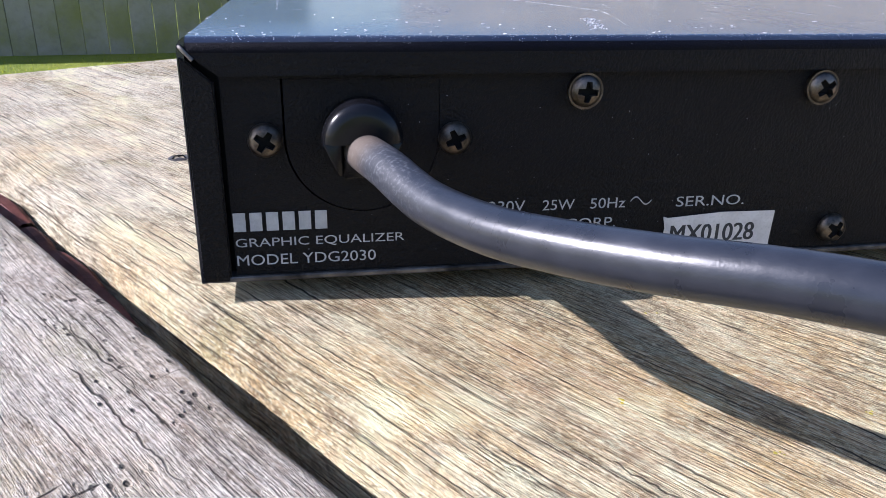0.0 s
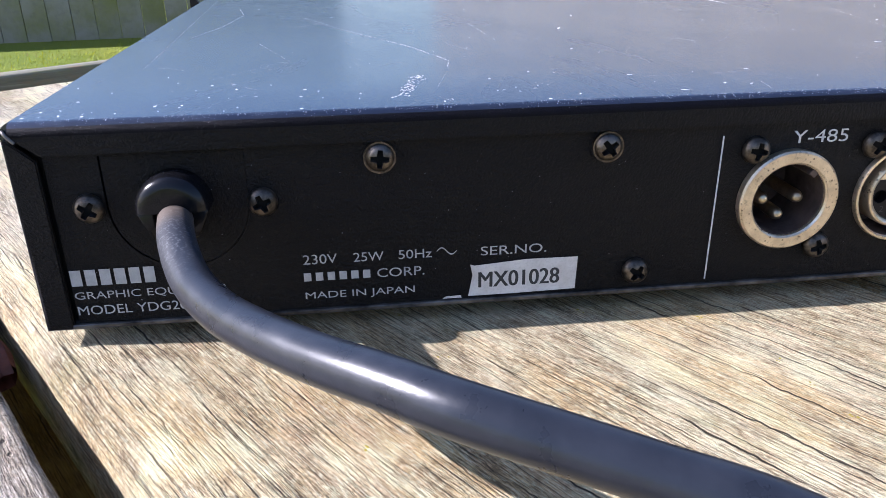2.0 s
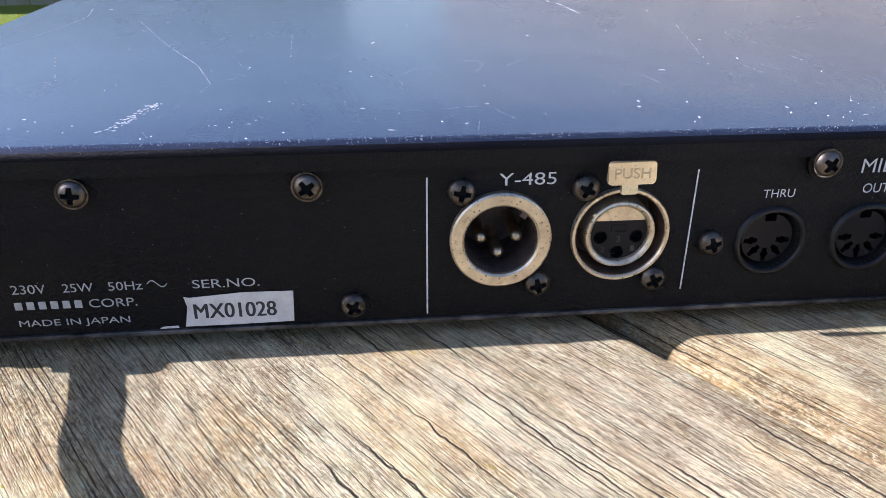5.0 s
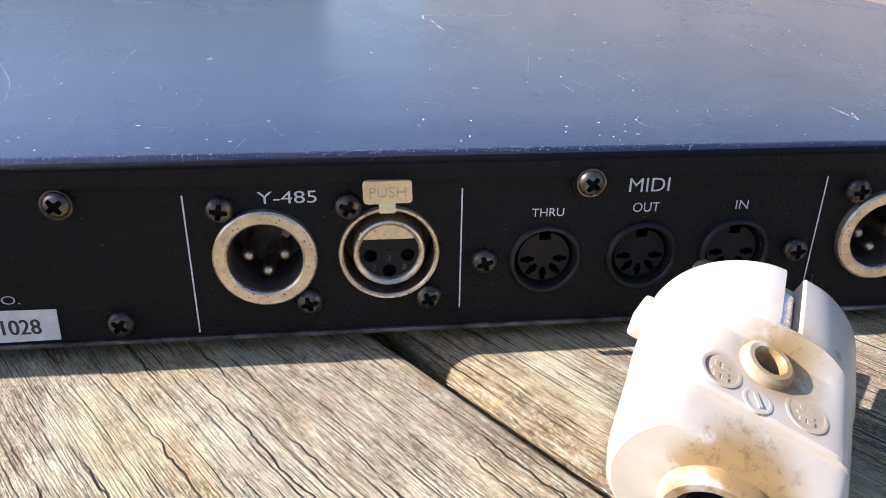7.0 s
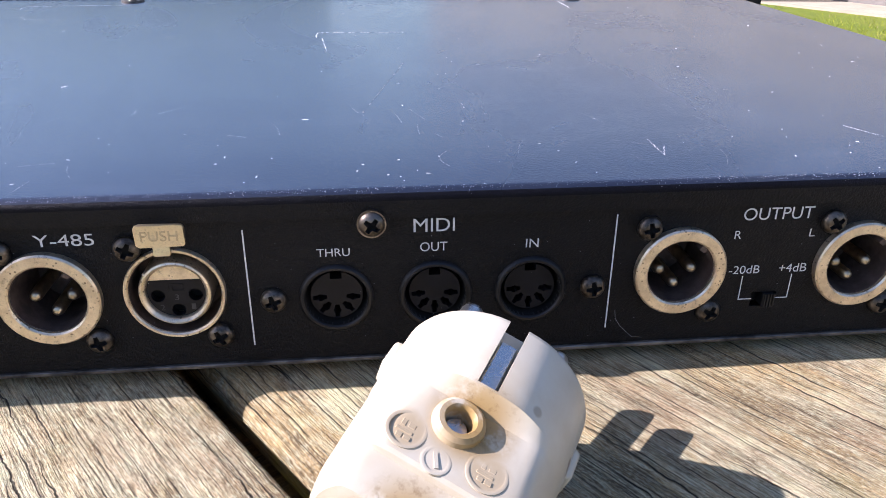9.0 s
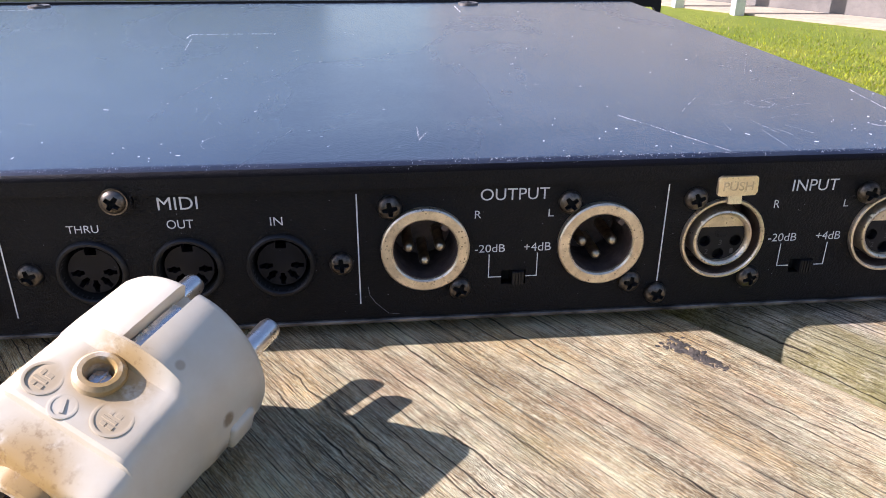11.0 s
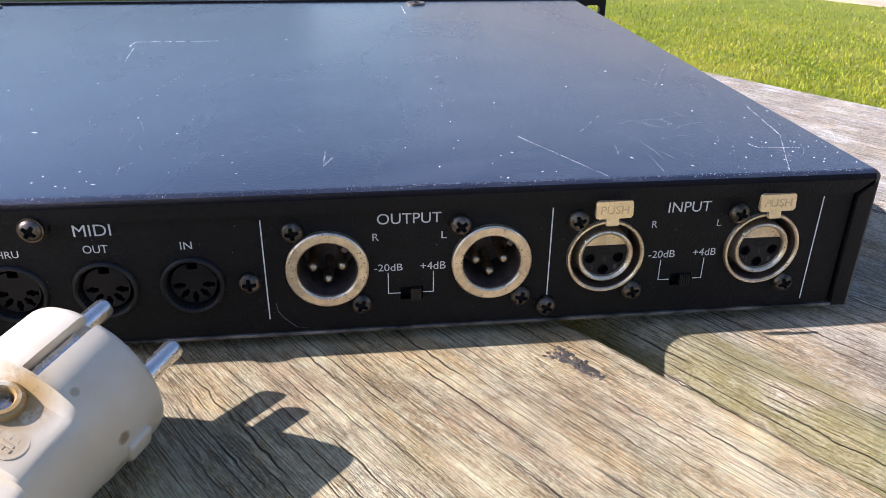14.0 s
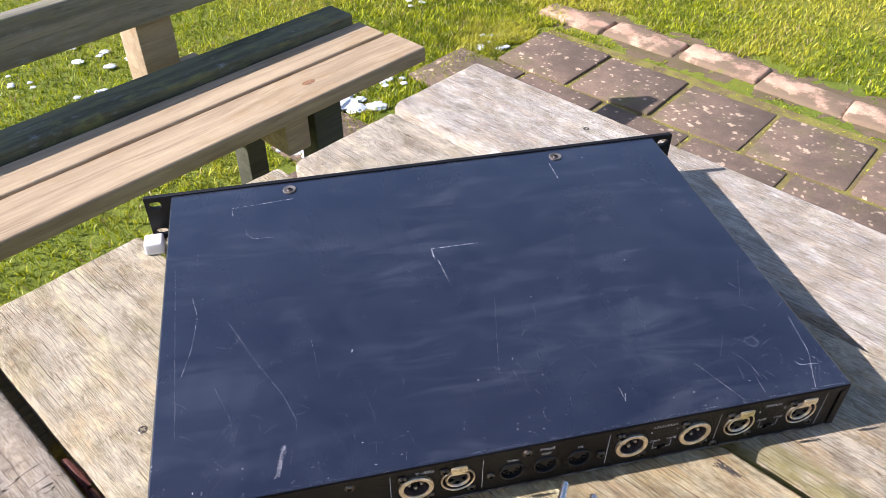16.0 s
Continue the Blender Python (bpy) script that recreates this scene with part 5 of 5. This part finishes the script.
# ---- the power cable and its plug ----
cable = tagged(new("power_cable"), "thick black mains cable with an ivory two-pin plug", "power cable")
C0 = Vector((0.2395, -0.038, 0.0184))
AX = Vector((0.50, 0.84, 0.19)).normalized()
CR = Vector((0.84, -0.40, -0.37))
CR = (CR - AX * CR.dot(AX)).normalized()
NN = CR.cross(AX).normalized()
PLUG = Matrix(((AX.x, -CR.x, NN.x, C0.x), (AX.y, -CR.y, NN.y, C0.y), (AX.z, -CR.z, NN.z, C0.z), (0, 0, 0, 1)))
CORD = [(0.0292, -0.0030, 0.0272), (0.0322, -0.0166, 0.0278), (0.0364, -0.0291, 0.0266), (0.0423, -0.0404, 0.0266), (0.0493, -0.0506, 0.0278), (0.0569, -0.0601, 0.0293), (0.0648, -0.0686, 0.0308),
        (0.0729, -0.0760, 0.0313), (0.0822, -0.0809, 0.0300), (0.0921, -0.0850, 0.0279), (0.1023, -0.0895, 0.0258), (0.1150, -0.0975, 0.0220), (0.1300, -0.1090, 0.0150), (0.1500, -0.1210, 0.0068),
        (0.1750, -0.1230, 0.0036), (0.2000, -0.1010, 0.0050),
        tuple(PLUG @ Vector((-0.050, 0, 0.0))), tuple(PLUG @ Vector((-0.030, 0, 0.0)))]
part("cord", tube(CORD, 0.00325, 28), RUBBER, cable, "black rubber cord")


def plug_shell():
    rows_ = [(0.0045, 0.0168, 0.0168), (0.0038, 0.0176, 0.0176), (0.0027, 0.0180, 0.0180), (-0.009, 0.0181, 0.0181), (-0.0118, 0.0180, 0.0179), (-0.0130, 0.0177, 0.0146),
             (-0.0140, 0.0177, 0.0138), (-0.020, 0.0176, 0.0136), (-0.0268, 0.0174, 0.0133), (-0.0274, 0.0174, 0.0128), (-0.0277, 0.0174, 0.0118), (-0.0300, 0.0172, 0.0113), (-0.0330, 0.0166, 0.0104),
             (-0.0340, 0.0157, 0.0098), (-0.0346, 0.0110, 0.0088), (-0.0350, 0.0084, 0.0081), (-0.0372, 0.0080, 0.0078), (-0.0377, 0.0074, 0.0073), (-0.0377, 0.0060, 0.0060), (-0.0368, 0.0056, 0.0056), (-0.0300, 0.0054, 0.0054)]
    bm = bmesh.new()
    seg = 72
    rings = []
    for x, r, top in rows_:
        ring = []
        for k in range(seg):
            a = 2 * math.pi * k / seg
            y, z = r * math.cos(a), r * math.sin(a)
            if z > top - 0.0008:
                z = top - 0.0008 * math.exp(-(z - top + 0.0008) / 0.0008)
            z = max(z, -0.0170)
            ring.append(bm.verts.new((x, y - 0.0008, z + 0.0005)))
        rings.append(ring)
    for a, b in zip(rings, rings[1:]):
        for k in range(seg):
            j = (k + 1) % seg
            bm.faces.new((a[k], a[j], b[j], b[k]))
    bm.faces.new(rings[0][::-1])
    bm.faces.new(rings[-1])
    me = mesh_of("plug", bm, IVORY, 32)
    ob = new("plug_blank", me)
    cb = bmesh.new()
    box(cb, -0.0114, 0.006, -0.0017, 0.0019, 0.0140, 0.024)
    lathe(cb, [(0, -0.004), (0.0023, -0.004), (0.0023, 0.009), (0, 0.009)], Matrix.Translation((-0.0174, 0.0013, 0.0130)), 24)
    cutter = new("cutter", mesh_of("cutter", cb, HOLE_SHADE))
    mod = ob.modifiers.new("slot", "BOOLEAN")
    mod.operation, mod.object, mod.solver = "DIFFERENCE", cutter, "EXACT"
    bpy.context.view_layer.update()
    res = bpy.data.meshes.new_from_object(ob.evaluated_get(bpy.context.evaluated_depsgraph_get()))
    bpy.data.objects.remove(ob)
    bpy.data.objects.remove(cutter)
    res.name = "plug"
    while len(res.materials) > 1:
        res.materials.pop()
    return res


plug = part("plug", plug_shell(), None, cable, "dirty ivory plastic mains plug")
plug.matrix_local = PLUG
for y in (-0.0096, 0.0096):
    bm = bmesh.new()
    lathe(bm, [(0.0024, 0.001), (0.0024, 0.0178), (0.0021, 0.0188), (0.0012, 0.0193), (0, 0.0194)], Matrix.Translation((0, y, 0)) @ Matrix.Rotation(math.pi / 2, 4, "Y"), 28)
    part("pin", bm, PLUG_PIN, plug, "plated round pin")
for z, s in ((0.0138, 1), (-0.0150, -1)):
    bm = bmesh.new()
    box(bm, -0.0112, 0.0012, -0.0015, 0.0017, min(z, z + s * 0.0016), max(z, z + s * 0.0016), 0.0003, 1)
    part("earth_contact", bm, PLUG_PIN, plug)
bm = bmesh.new()
lathe(bm, [(0.0023, -0.0030), (0.0023, 0.0016), (0.0027, 0.0022), (0.0035, 0.0022), (0.0042, 0.0016), (0.0046, -0.0004)], Matrix.Translation((-0.0174, 0.0013, 0.0134)), 36)
part("screw_boss", bm, IVORY, plug)
bm = bmesh.new()
lathe(bm, [(0.0, 0.0006), (0.0018, 0.0006), (0.0021, 0.0), (0.0, 0.0)], Matrix.Translation((-0.0174, 0.0013, 0.0120)), 24)
box(bm, -0.0174 - 0.0019, -0.0174 + 0.0019, 0.0013 - 0.0002, 0.0013 + 0.0002, 0.0125, 0.0129)
part("slotted_screw", bm, PLUG_PIN, plug)
for y in (-1, 1):
    bm = bmesh.new()
    dx = 0.0035 if y > 0 else 0.0
    box(bm, -0.0078 + dx, -0.0012 + dx, min(y * 0.0150, y * 0.0194) - 0.0005, max(y * 0.0150, y * 0.0194) - 0.0005, -0.0030 - 0.0028 * (y > 0), 0.0034 - 0.0028 * (y > 0), 0.0010, 3)
    part("side_lug", bm, IVORY, plug)
for (x, y, r), kind in zip(((-0.0229, 0.0077, 0.0033), (-0.0250, 0.0016, 0.0024), (-0.0225, -0.0059, 0.0034)), ("mark", "slash", "mark")):
    bm = bmesh.new()
    zt = 0.01405 - (x + 0.020) * -0.04
    lathe(bm, [(r, -0.0004), (r, 0.00008), (r - 0.0002, 0.00013), (r - 0.0006, 0.00008), (r - 0.0006, -0.0004)], Matrix.Translation((x, y, zt)), 32)
    if kind == "slash":
        b0 = bmesh.new()
        box(b0, -0.0013, 0.0013, -0.0003, 0.0003, -0.0002, 0.0002)
        b0.transform(Matrix.Translation((x, y, zt)) @ Matrix.Rotation(0.5, 4, "Z"))
        tm = bpy.data.meshes.new("slash")
        b0.to_mesh(tm)
        b0.free()
        bm.from_mesh(tm)
        bpy.data.meshes.remove(tm)
    else:
        for dx, dy, w, h in ((0.0009, 0.0008, 0.0006, 0.0004), (0.0009, -0.0006, 0.0005, 0.0006), (-0.0004, 0.0002, 0.0003, 0.0014), (-0.0014, 0.0006, 0.0004, 0.0005), (-0.0014, -0.0007, 0.0004, 0.0006)):
            box(bm, x + dx - w, x + dx + w, y + dy - h, y + dy + h, zt - 0.0004, zt + 0.0001, 0.00008, 1)
    part("moulded_mark", bm, IVORY, plug)

# ---- small things ----
bm = bmesh.new()
box(bm, -0.0285, -0.0125, 0.286, 0.3015, 0.0002, 0.0125, 0.002, 3)
tagged(part("white_block", bm, WHITE_PAINT, None), "small white plastic block on the table beside the unit", "plastic block")


def table_screw(u, v):
    ob = new("wood_screw", SMALL)
    ob.parent = table
    ob.matrix_local = Matrix.Translation((u, v, -0.0012)) @ Matrix.Rotation(0.4, 4, "Z") @ Matrix.Diagonal((1.4, 1.4, 0.9, 1))
    return ob


table_screw(-0.092, 0.040)
table_screw(-0.100, 0.5719)
bm = bmesh.new()
for k in range(150):
    t = rng.random()
    r = 0.0009 * (1 - abs(t - 0.4)) * rng.uniform(0.4, 1.1)
    bmesh.ops.create_icosphere(bm, subdivisions=1, radius=r, matrix=Matrix.Translation((0.205 + 0.017 * t, 0.2855 + rng.gauss(0, 0.0015) * (1 - 0.5 * t), 0.0)) @ Matrix.Rotation(rng.random() * 3, 4, "Z") @ Matrix.Diagonal((1.6, 1, 0.5, 1)))
part("knot_scar", bm, SCAR, table, "dark rough knot in the board", smooth=0)
bm = bmesh.new()
for k in range(16):
    u, v = rng.uniform(0.03, 0.14), rng.uniform(0.02, 0.135)
    for j in range(3):
        bmesh.ops.create_icosphere(bm, subdivisions=1, radius=rng.uniform(0.0001, 0.00027),
                                   matrix=Matrix.Translation((u + rng.gauss(0, 0.0005), v + rng.gauss(0, 0.0005), 0.0001)) @ Matrix.Diagonal((1.3, 1, 0.5, 1)))
tagged(part("lichen_specks", bm, LICHEN, table, smooth=0), kind="stuff")


def dead_leaf(u, v, z, length, turn, roll):
    """A dry leaf rolled up along its length, with an uneven rim."""
    b = bmesh.new()
    rows_ = []
    for i in range(15):
        t = i / 14
        a = roll + t * 9.2
        r = 0.0044 - 0.0022 * t
        half = length / 2 * (0.75 + 0.25 * math.sin(t * 5 + roll))
        rows_.append([b.verts.new((half * s + rng.gauss(0, 0.0004), r * math.cos(a) * (1 - 0.25 * abs(s)), r * math.sin(a) * (1 - 0.25 * abs(s)))) for s in (-1, -0.6, -0.2, 0.2, 0.6, 1)])
    for p, q in zip(rows_, rows_[1:]):
        for i in range(5):
            b.faces.new((p[i], p[i + 1], q[i + 1], q[i]))
    bmesh.ops.solidify(b, geom=b.faces[:], thickness=0.0003)
    label = "rolled reddish-brown dead leaf wedged between table boards"
    o = part("dead_leaf", b, RED_LEAF, None, label)
    q = table.matrix_world @ Vector((u, v, z))
    o.matrix_world = Matrix.Translation(q) @ Matrix.Rotation(TABLE_TURN + turn, 4, "Z") @ Matrix.Rotation(0.25 * turn + 0.1, 4, "Y")
    return tagged(o, label, "leaf", "dead leaves")


for u, v, z, l, t, r in ((-0.098, -0.0066, -0.0085, 0.030, 0.06, 0.4), (-0.072, -0.0064, -0.0100, 0.034, -0.05, 2.1), (-0.046, -0.0067, -0.0095, 0.030, 0.04, 4.0), (-0.026, -0.0065, -0.0125, 0.024, -0.03, 1.2)):
    dead_leaf(u, v, z, l, t, r)

# ---- far things ----
for x, y in ((3.11, 6.78), (3.42, 6.25)):
    bm = bmesh.new()
    box(bm, x - 0.045, x + 0.045, y - 0.045, y + 0.045, GROUND - 0.012, 0.2, 0.006)
    tagged(part("white_post", bm, WHITE_PAINT, None), "white painted wooden post standing in the lawn", "post", "white posts")
bm = bmesh.new()
box(bm, -7.7, 14, -0.06, 0.06, GROUND - 0.05, 1.75)
wall = tagged(part("garden_wall", bm, WALL, None), "long grey-brown boarded wall beyond the lawn", "wall", kind="structure")
wall.matrix_world = Matrix.Translation((*pave_xy(0, 7.15), 0)) @ Matrix.Rotation(PAVE_TURN - math.pi / 2, 4, "Z")
bm = bmesh.new()
box(bm, -9, 14, -0.28, 0.28, GROUND - 0.05, GROUND + 0.004)
path = tagged(part("path", bm, PATH_DIRT, None), "pale dirt path along the wall", "path", kind="structure")
path.matrix_world = Matrix.Translation((*pave_xy(0, 6.8), 0)) @ Matrix.Rotation(PAVE_TURN - math.pi / 2, 4, "Z")

fence = tagged(new("board_fence"), "weathered grey board fence with green algae beyond the lawn", "fence")
fence.matrix_world = Matrix.Translation((-6.9, 5.55, GROUND)) @ Matrix.Rotation(math.atan2(0.09, 1.0), 4, "Z")
for k in range(42):
    bm = bmesh.new()
    box(bm, 0.165 * k, 0.165 * k + 0.161, -0.012, 0.012, -0.03 + rng.uniform(0, 0.02), 1.7 + rng.uniform(-0.02, 0.02), 0.003, 1)
    part("board", bm, FENCE, fence)
for z in (0.35, 1.35):
    bm = bmesh.new()
    box(bm, 0, 6.93, 0.013, 0.055, z, z + 0.09, 0.003, 1)
    part("rail", bm, FENCE, fence)


def snow_patch(x, y, size):
    b = bmesh.new()
    bmesh.ops.create_icosphere(b, subdivisions=3, radius=size)
    for v in b.verts:
        d = 1 + 0.5 * noise.noise(v.co * (2.2 / size) + Vector((x * 9, y * 7, 0)))
        v.co = Vector((v.co.x * d * 1.3, v.co.y * d, v.co.z * d * 0.42))
    o = tagged(part("snow_patch", b, SNOW, None), "small white patch of melting snow in the grass", "snow", "snow patches")
    o.matrix_world = Matrix.Translation((x, y, GROUND - 0.004))


for x, y, s in ((-0.49, 2.33, 0.045), (-0.47, 2.08, 0.028), (-0.62, 2.5, 0.03), (0.34, 1.88, 0.06), (0.42, 1.95, 0.04), (0.18, 1.60, 0.04), (0.12, 1.63, 0.03), (0.25, 1.66, 0.03), (0.80, 2.16, 0.03), (0.74, 2.06, 0.035),
                (0.88, 2.26, 0.025), (0.65, 2.6, 0.03), (0.5, 2.9, 0.03), (-0.3, 2.75, 0.03), (0.95, 2.6, 0.025), (-0.75, 2.2, 0.03), (-0.2, 1.35, 0.03)):
    for k in range(6):
        snow_patch(x + rng.gauss(0, s), y + rng.gauss(0, s), s * rng.uniform(0.15, 0.42))

for u, v, s in ((-1.41, 1.26, 0.05), (-1.40, 1.22, 0.035), (-1.29, 1.08, 0.05), (-1.27, 1.02, 0.03), (-1.22, 0.86, 0.03)):
    q = TU * u + Vector((-TU.y, TU.x, 0)) * v
    snow_patch(q.x, q.y, s)

# paving slabs, edging bricks
bm = bmesh.new()
box(bm, -0.1395, 0.1395, -0.1365, 0.1365, -0.04, 0.0, 0.007, 2)
for v in bm.verts:
    v.co.x += 0.004 * noise.noise(v.co * 19)
    v.co.y += 0.004 * noise.noise(v.co * 23 + Vector((5, 0, 0)))
SLAB = mesh_of("paver", bm, PAVER, 35)
for i in range(-4, 6):
    for j in range(5):
        a, b = 0.295 * i + 0.1475 - 0.1475 * (j % 2), 2.012 - 0.2875 * j
        x, y = pave_xy(a, b)
        o = new("paver", SLAB)
        o.parent = pavement
        o.matrix_world = Matrix.Translation((x, y, GROUND + rng.uniform(-0.003, 0.004))) @ Matrix.Rotation(PAVE_TURN - math.pi / 2 + rng.gauss(0, 0.012), 4, "Z") @ Matrix.Rotation(rng.gauss(0, 0.008), 4, "X")
# a strip of bare soil in which the edging bricks lie
bm = bmesh.new()
bmesh.ops.create_grid(bm, x_segments=160, y_segments=20, size=0.5)
for v in bm.verts:
    a, b = 0.19 + 2.76 * v.co.x, 2.35 + 0.42 * v.co.y
    x, y = pave_xy(a, b)
    lump = 0.5 + 0.5 * noise.noise((a * 9, b * 9, 3.0)) + 0.4 * noise.noise((a * 45, b * 45, 1.0))
    v.co = Vector((x, y, GROUND - 0.011 + 0.008 * lump * max(0.0, 1 - abs(b - 2.36) / 0.22) - 0.003))
tagged(part("soil", bm, SOIL, None), "bare brown soil strip along the edge of the paving", "soil", kind="structure")
bm = bmesh.new()
box(bm, -0.143, 0.143, -0.070, 0.070, -0.06, 0.0, 0.016, 3)
for v in bm.verts:
    v.co += Vector((noise.noise(v.co * 21), noise.noise(v.co * 21 + Vector((9, 0, 0))), 0.6 * noise.noise(v.co * 17 + Vector((0, 9, 0))))) * 0.011
EDGE_BRICK = mesh_of("brick", bm, BRICK, 50)
for k in range(10):
    a = -1.168 + 0.292 * k + rng.gauss(0, 0.006)
    x, y = pave_xy(a, 2.352 + rng.gauss(0, 0.012))
    o = new("brick", EDGE_BRICK)
    o.parent = pavement
    o.matrix_world = Matrix.Translation((x, y, GROUND + rng.uniform(-0.001, 0.005))) @ Matrix.Rotation(PAVE_TURN - math.pi / 2 + math.pi * (k % 2) + rng.gauss(0, 0.035), 4, "Z") @ Matrix.Rotation(rng.gauss(0, 0.03), 4, "X") @ Matrix.Rotation(rng.gauss(0, 0.02), 4, "Y")

# grass: one sheet of blades where the lawn comes near
nr = np.random.RandomState(3)
N = 380000
gr, gt = 4.6 * nr.random_sample(N) ** 0.85, nr.uniform(0, 6.283, N)
gx, gy = 0.9 + gr * np.cos(gt), 2.2 + gr * np.sin(gt)
soft_edge = nr.random_sample(N) < np.clip((4.6 - gr) / 2.4, 0, 1)
ga, gb = gx * PA.x + gy * PA.y, gx * PB.x + gy * PB.y
brink = 2.475 + 0.025 * np.sin(ga * 23) + 0.018 * np.sin(ga * 61 + 1) + nr.normal(0, 0.008, N)
keep = soft_edge & ~((ga > -1.19 + 0.03 * np.sin(gb * 31)) & (gb > 0.66) & (gb < brink))
lane = (2.012 + 0.14375 - gb) / 0.2875
joint = (ga > -1.18) & (gb > 0.70) & (gb < 2.26) & ((gb > 2.15) & (gb < 2.235 + 0.05 * np.sin(ga * 11)) & (np.sin(ga * 5.3 + 1.9) > -0.1) | (np.abs((ga / 0.295 + 0.5 * (np.floor(lane) % 2) + 0.5) % 1.0 - 0.5) < 0.022) | (np.abs((lane + 0.5) % 1.0 - 0.5) < 0.028))
keep |= joint & (nr.random_sample(N) < 0.6)
gx, gy, joint = gx[keep], gy[keep], joint[keep]
N = len(gx)
h = nr.uniform(0.008, 0.023, N) * np.where(joint, 0.6, 1.0)
w = nr.uniform(0.0012, 0.0028, N)
th, lean, la = nr.uniform(0, 6.283, N), nr.uniform(0.3, 1.3, N), nr.uniform(0, 6.283, N)
wx, wy = w * np.cos(th), w * np.sin(th)
lx, ly = np.cos(la) * lean * h, np.sin(la) * lean * h
z0 = np.full(N, GROUND - 0.012)
co = np.empty((N, 5, 3))
co[:, 0] = np.stack((gx - wx, gy - wy, z0), 1)
co[:, 1] = np.stack((gx + wx, gy + wy, z0), 1)
co[:, 2] = np.stack((gx + lx * 0.35 + wx * 0.8, gy + ly * 0.35 + wy * 0.8, z0 + h * 0.6), 1)
co[:, 3] = np.stack((gx + lx * 0.35 - wx * 0.8, gy + ly * 0.35 - wy * 0.8, z0 + h * 0.6), 1)
co[:, 4] = np.stack((gx + lx, gy + ly, z0 + h), 1)
idx = np.arange(N)[:, None] * 5
quads = (idx + np.array([0, 1, 2, 3])).tolist()
tris = (idx + np.array([3, 2, 4])).tolist()
gme = bpy.data.meshes.new("grass")
gme.from_pydata(co.reshape(-1, 3).tolist(), [], quads + tris)
gme.materials.append(GRASS)
tagged(new("grass", gme), "short bright green lawn grass in the sun", "grass", kind="stuff")
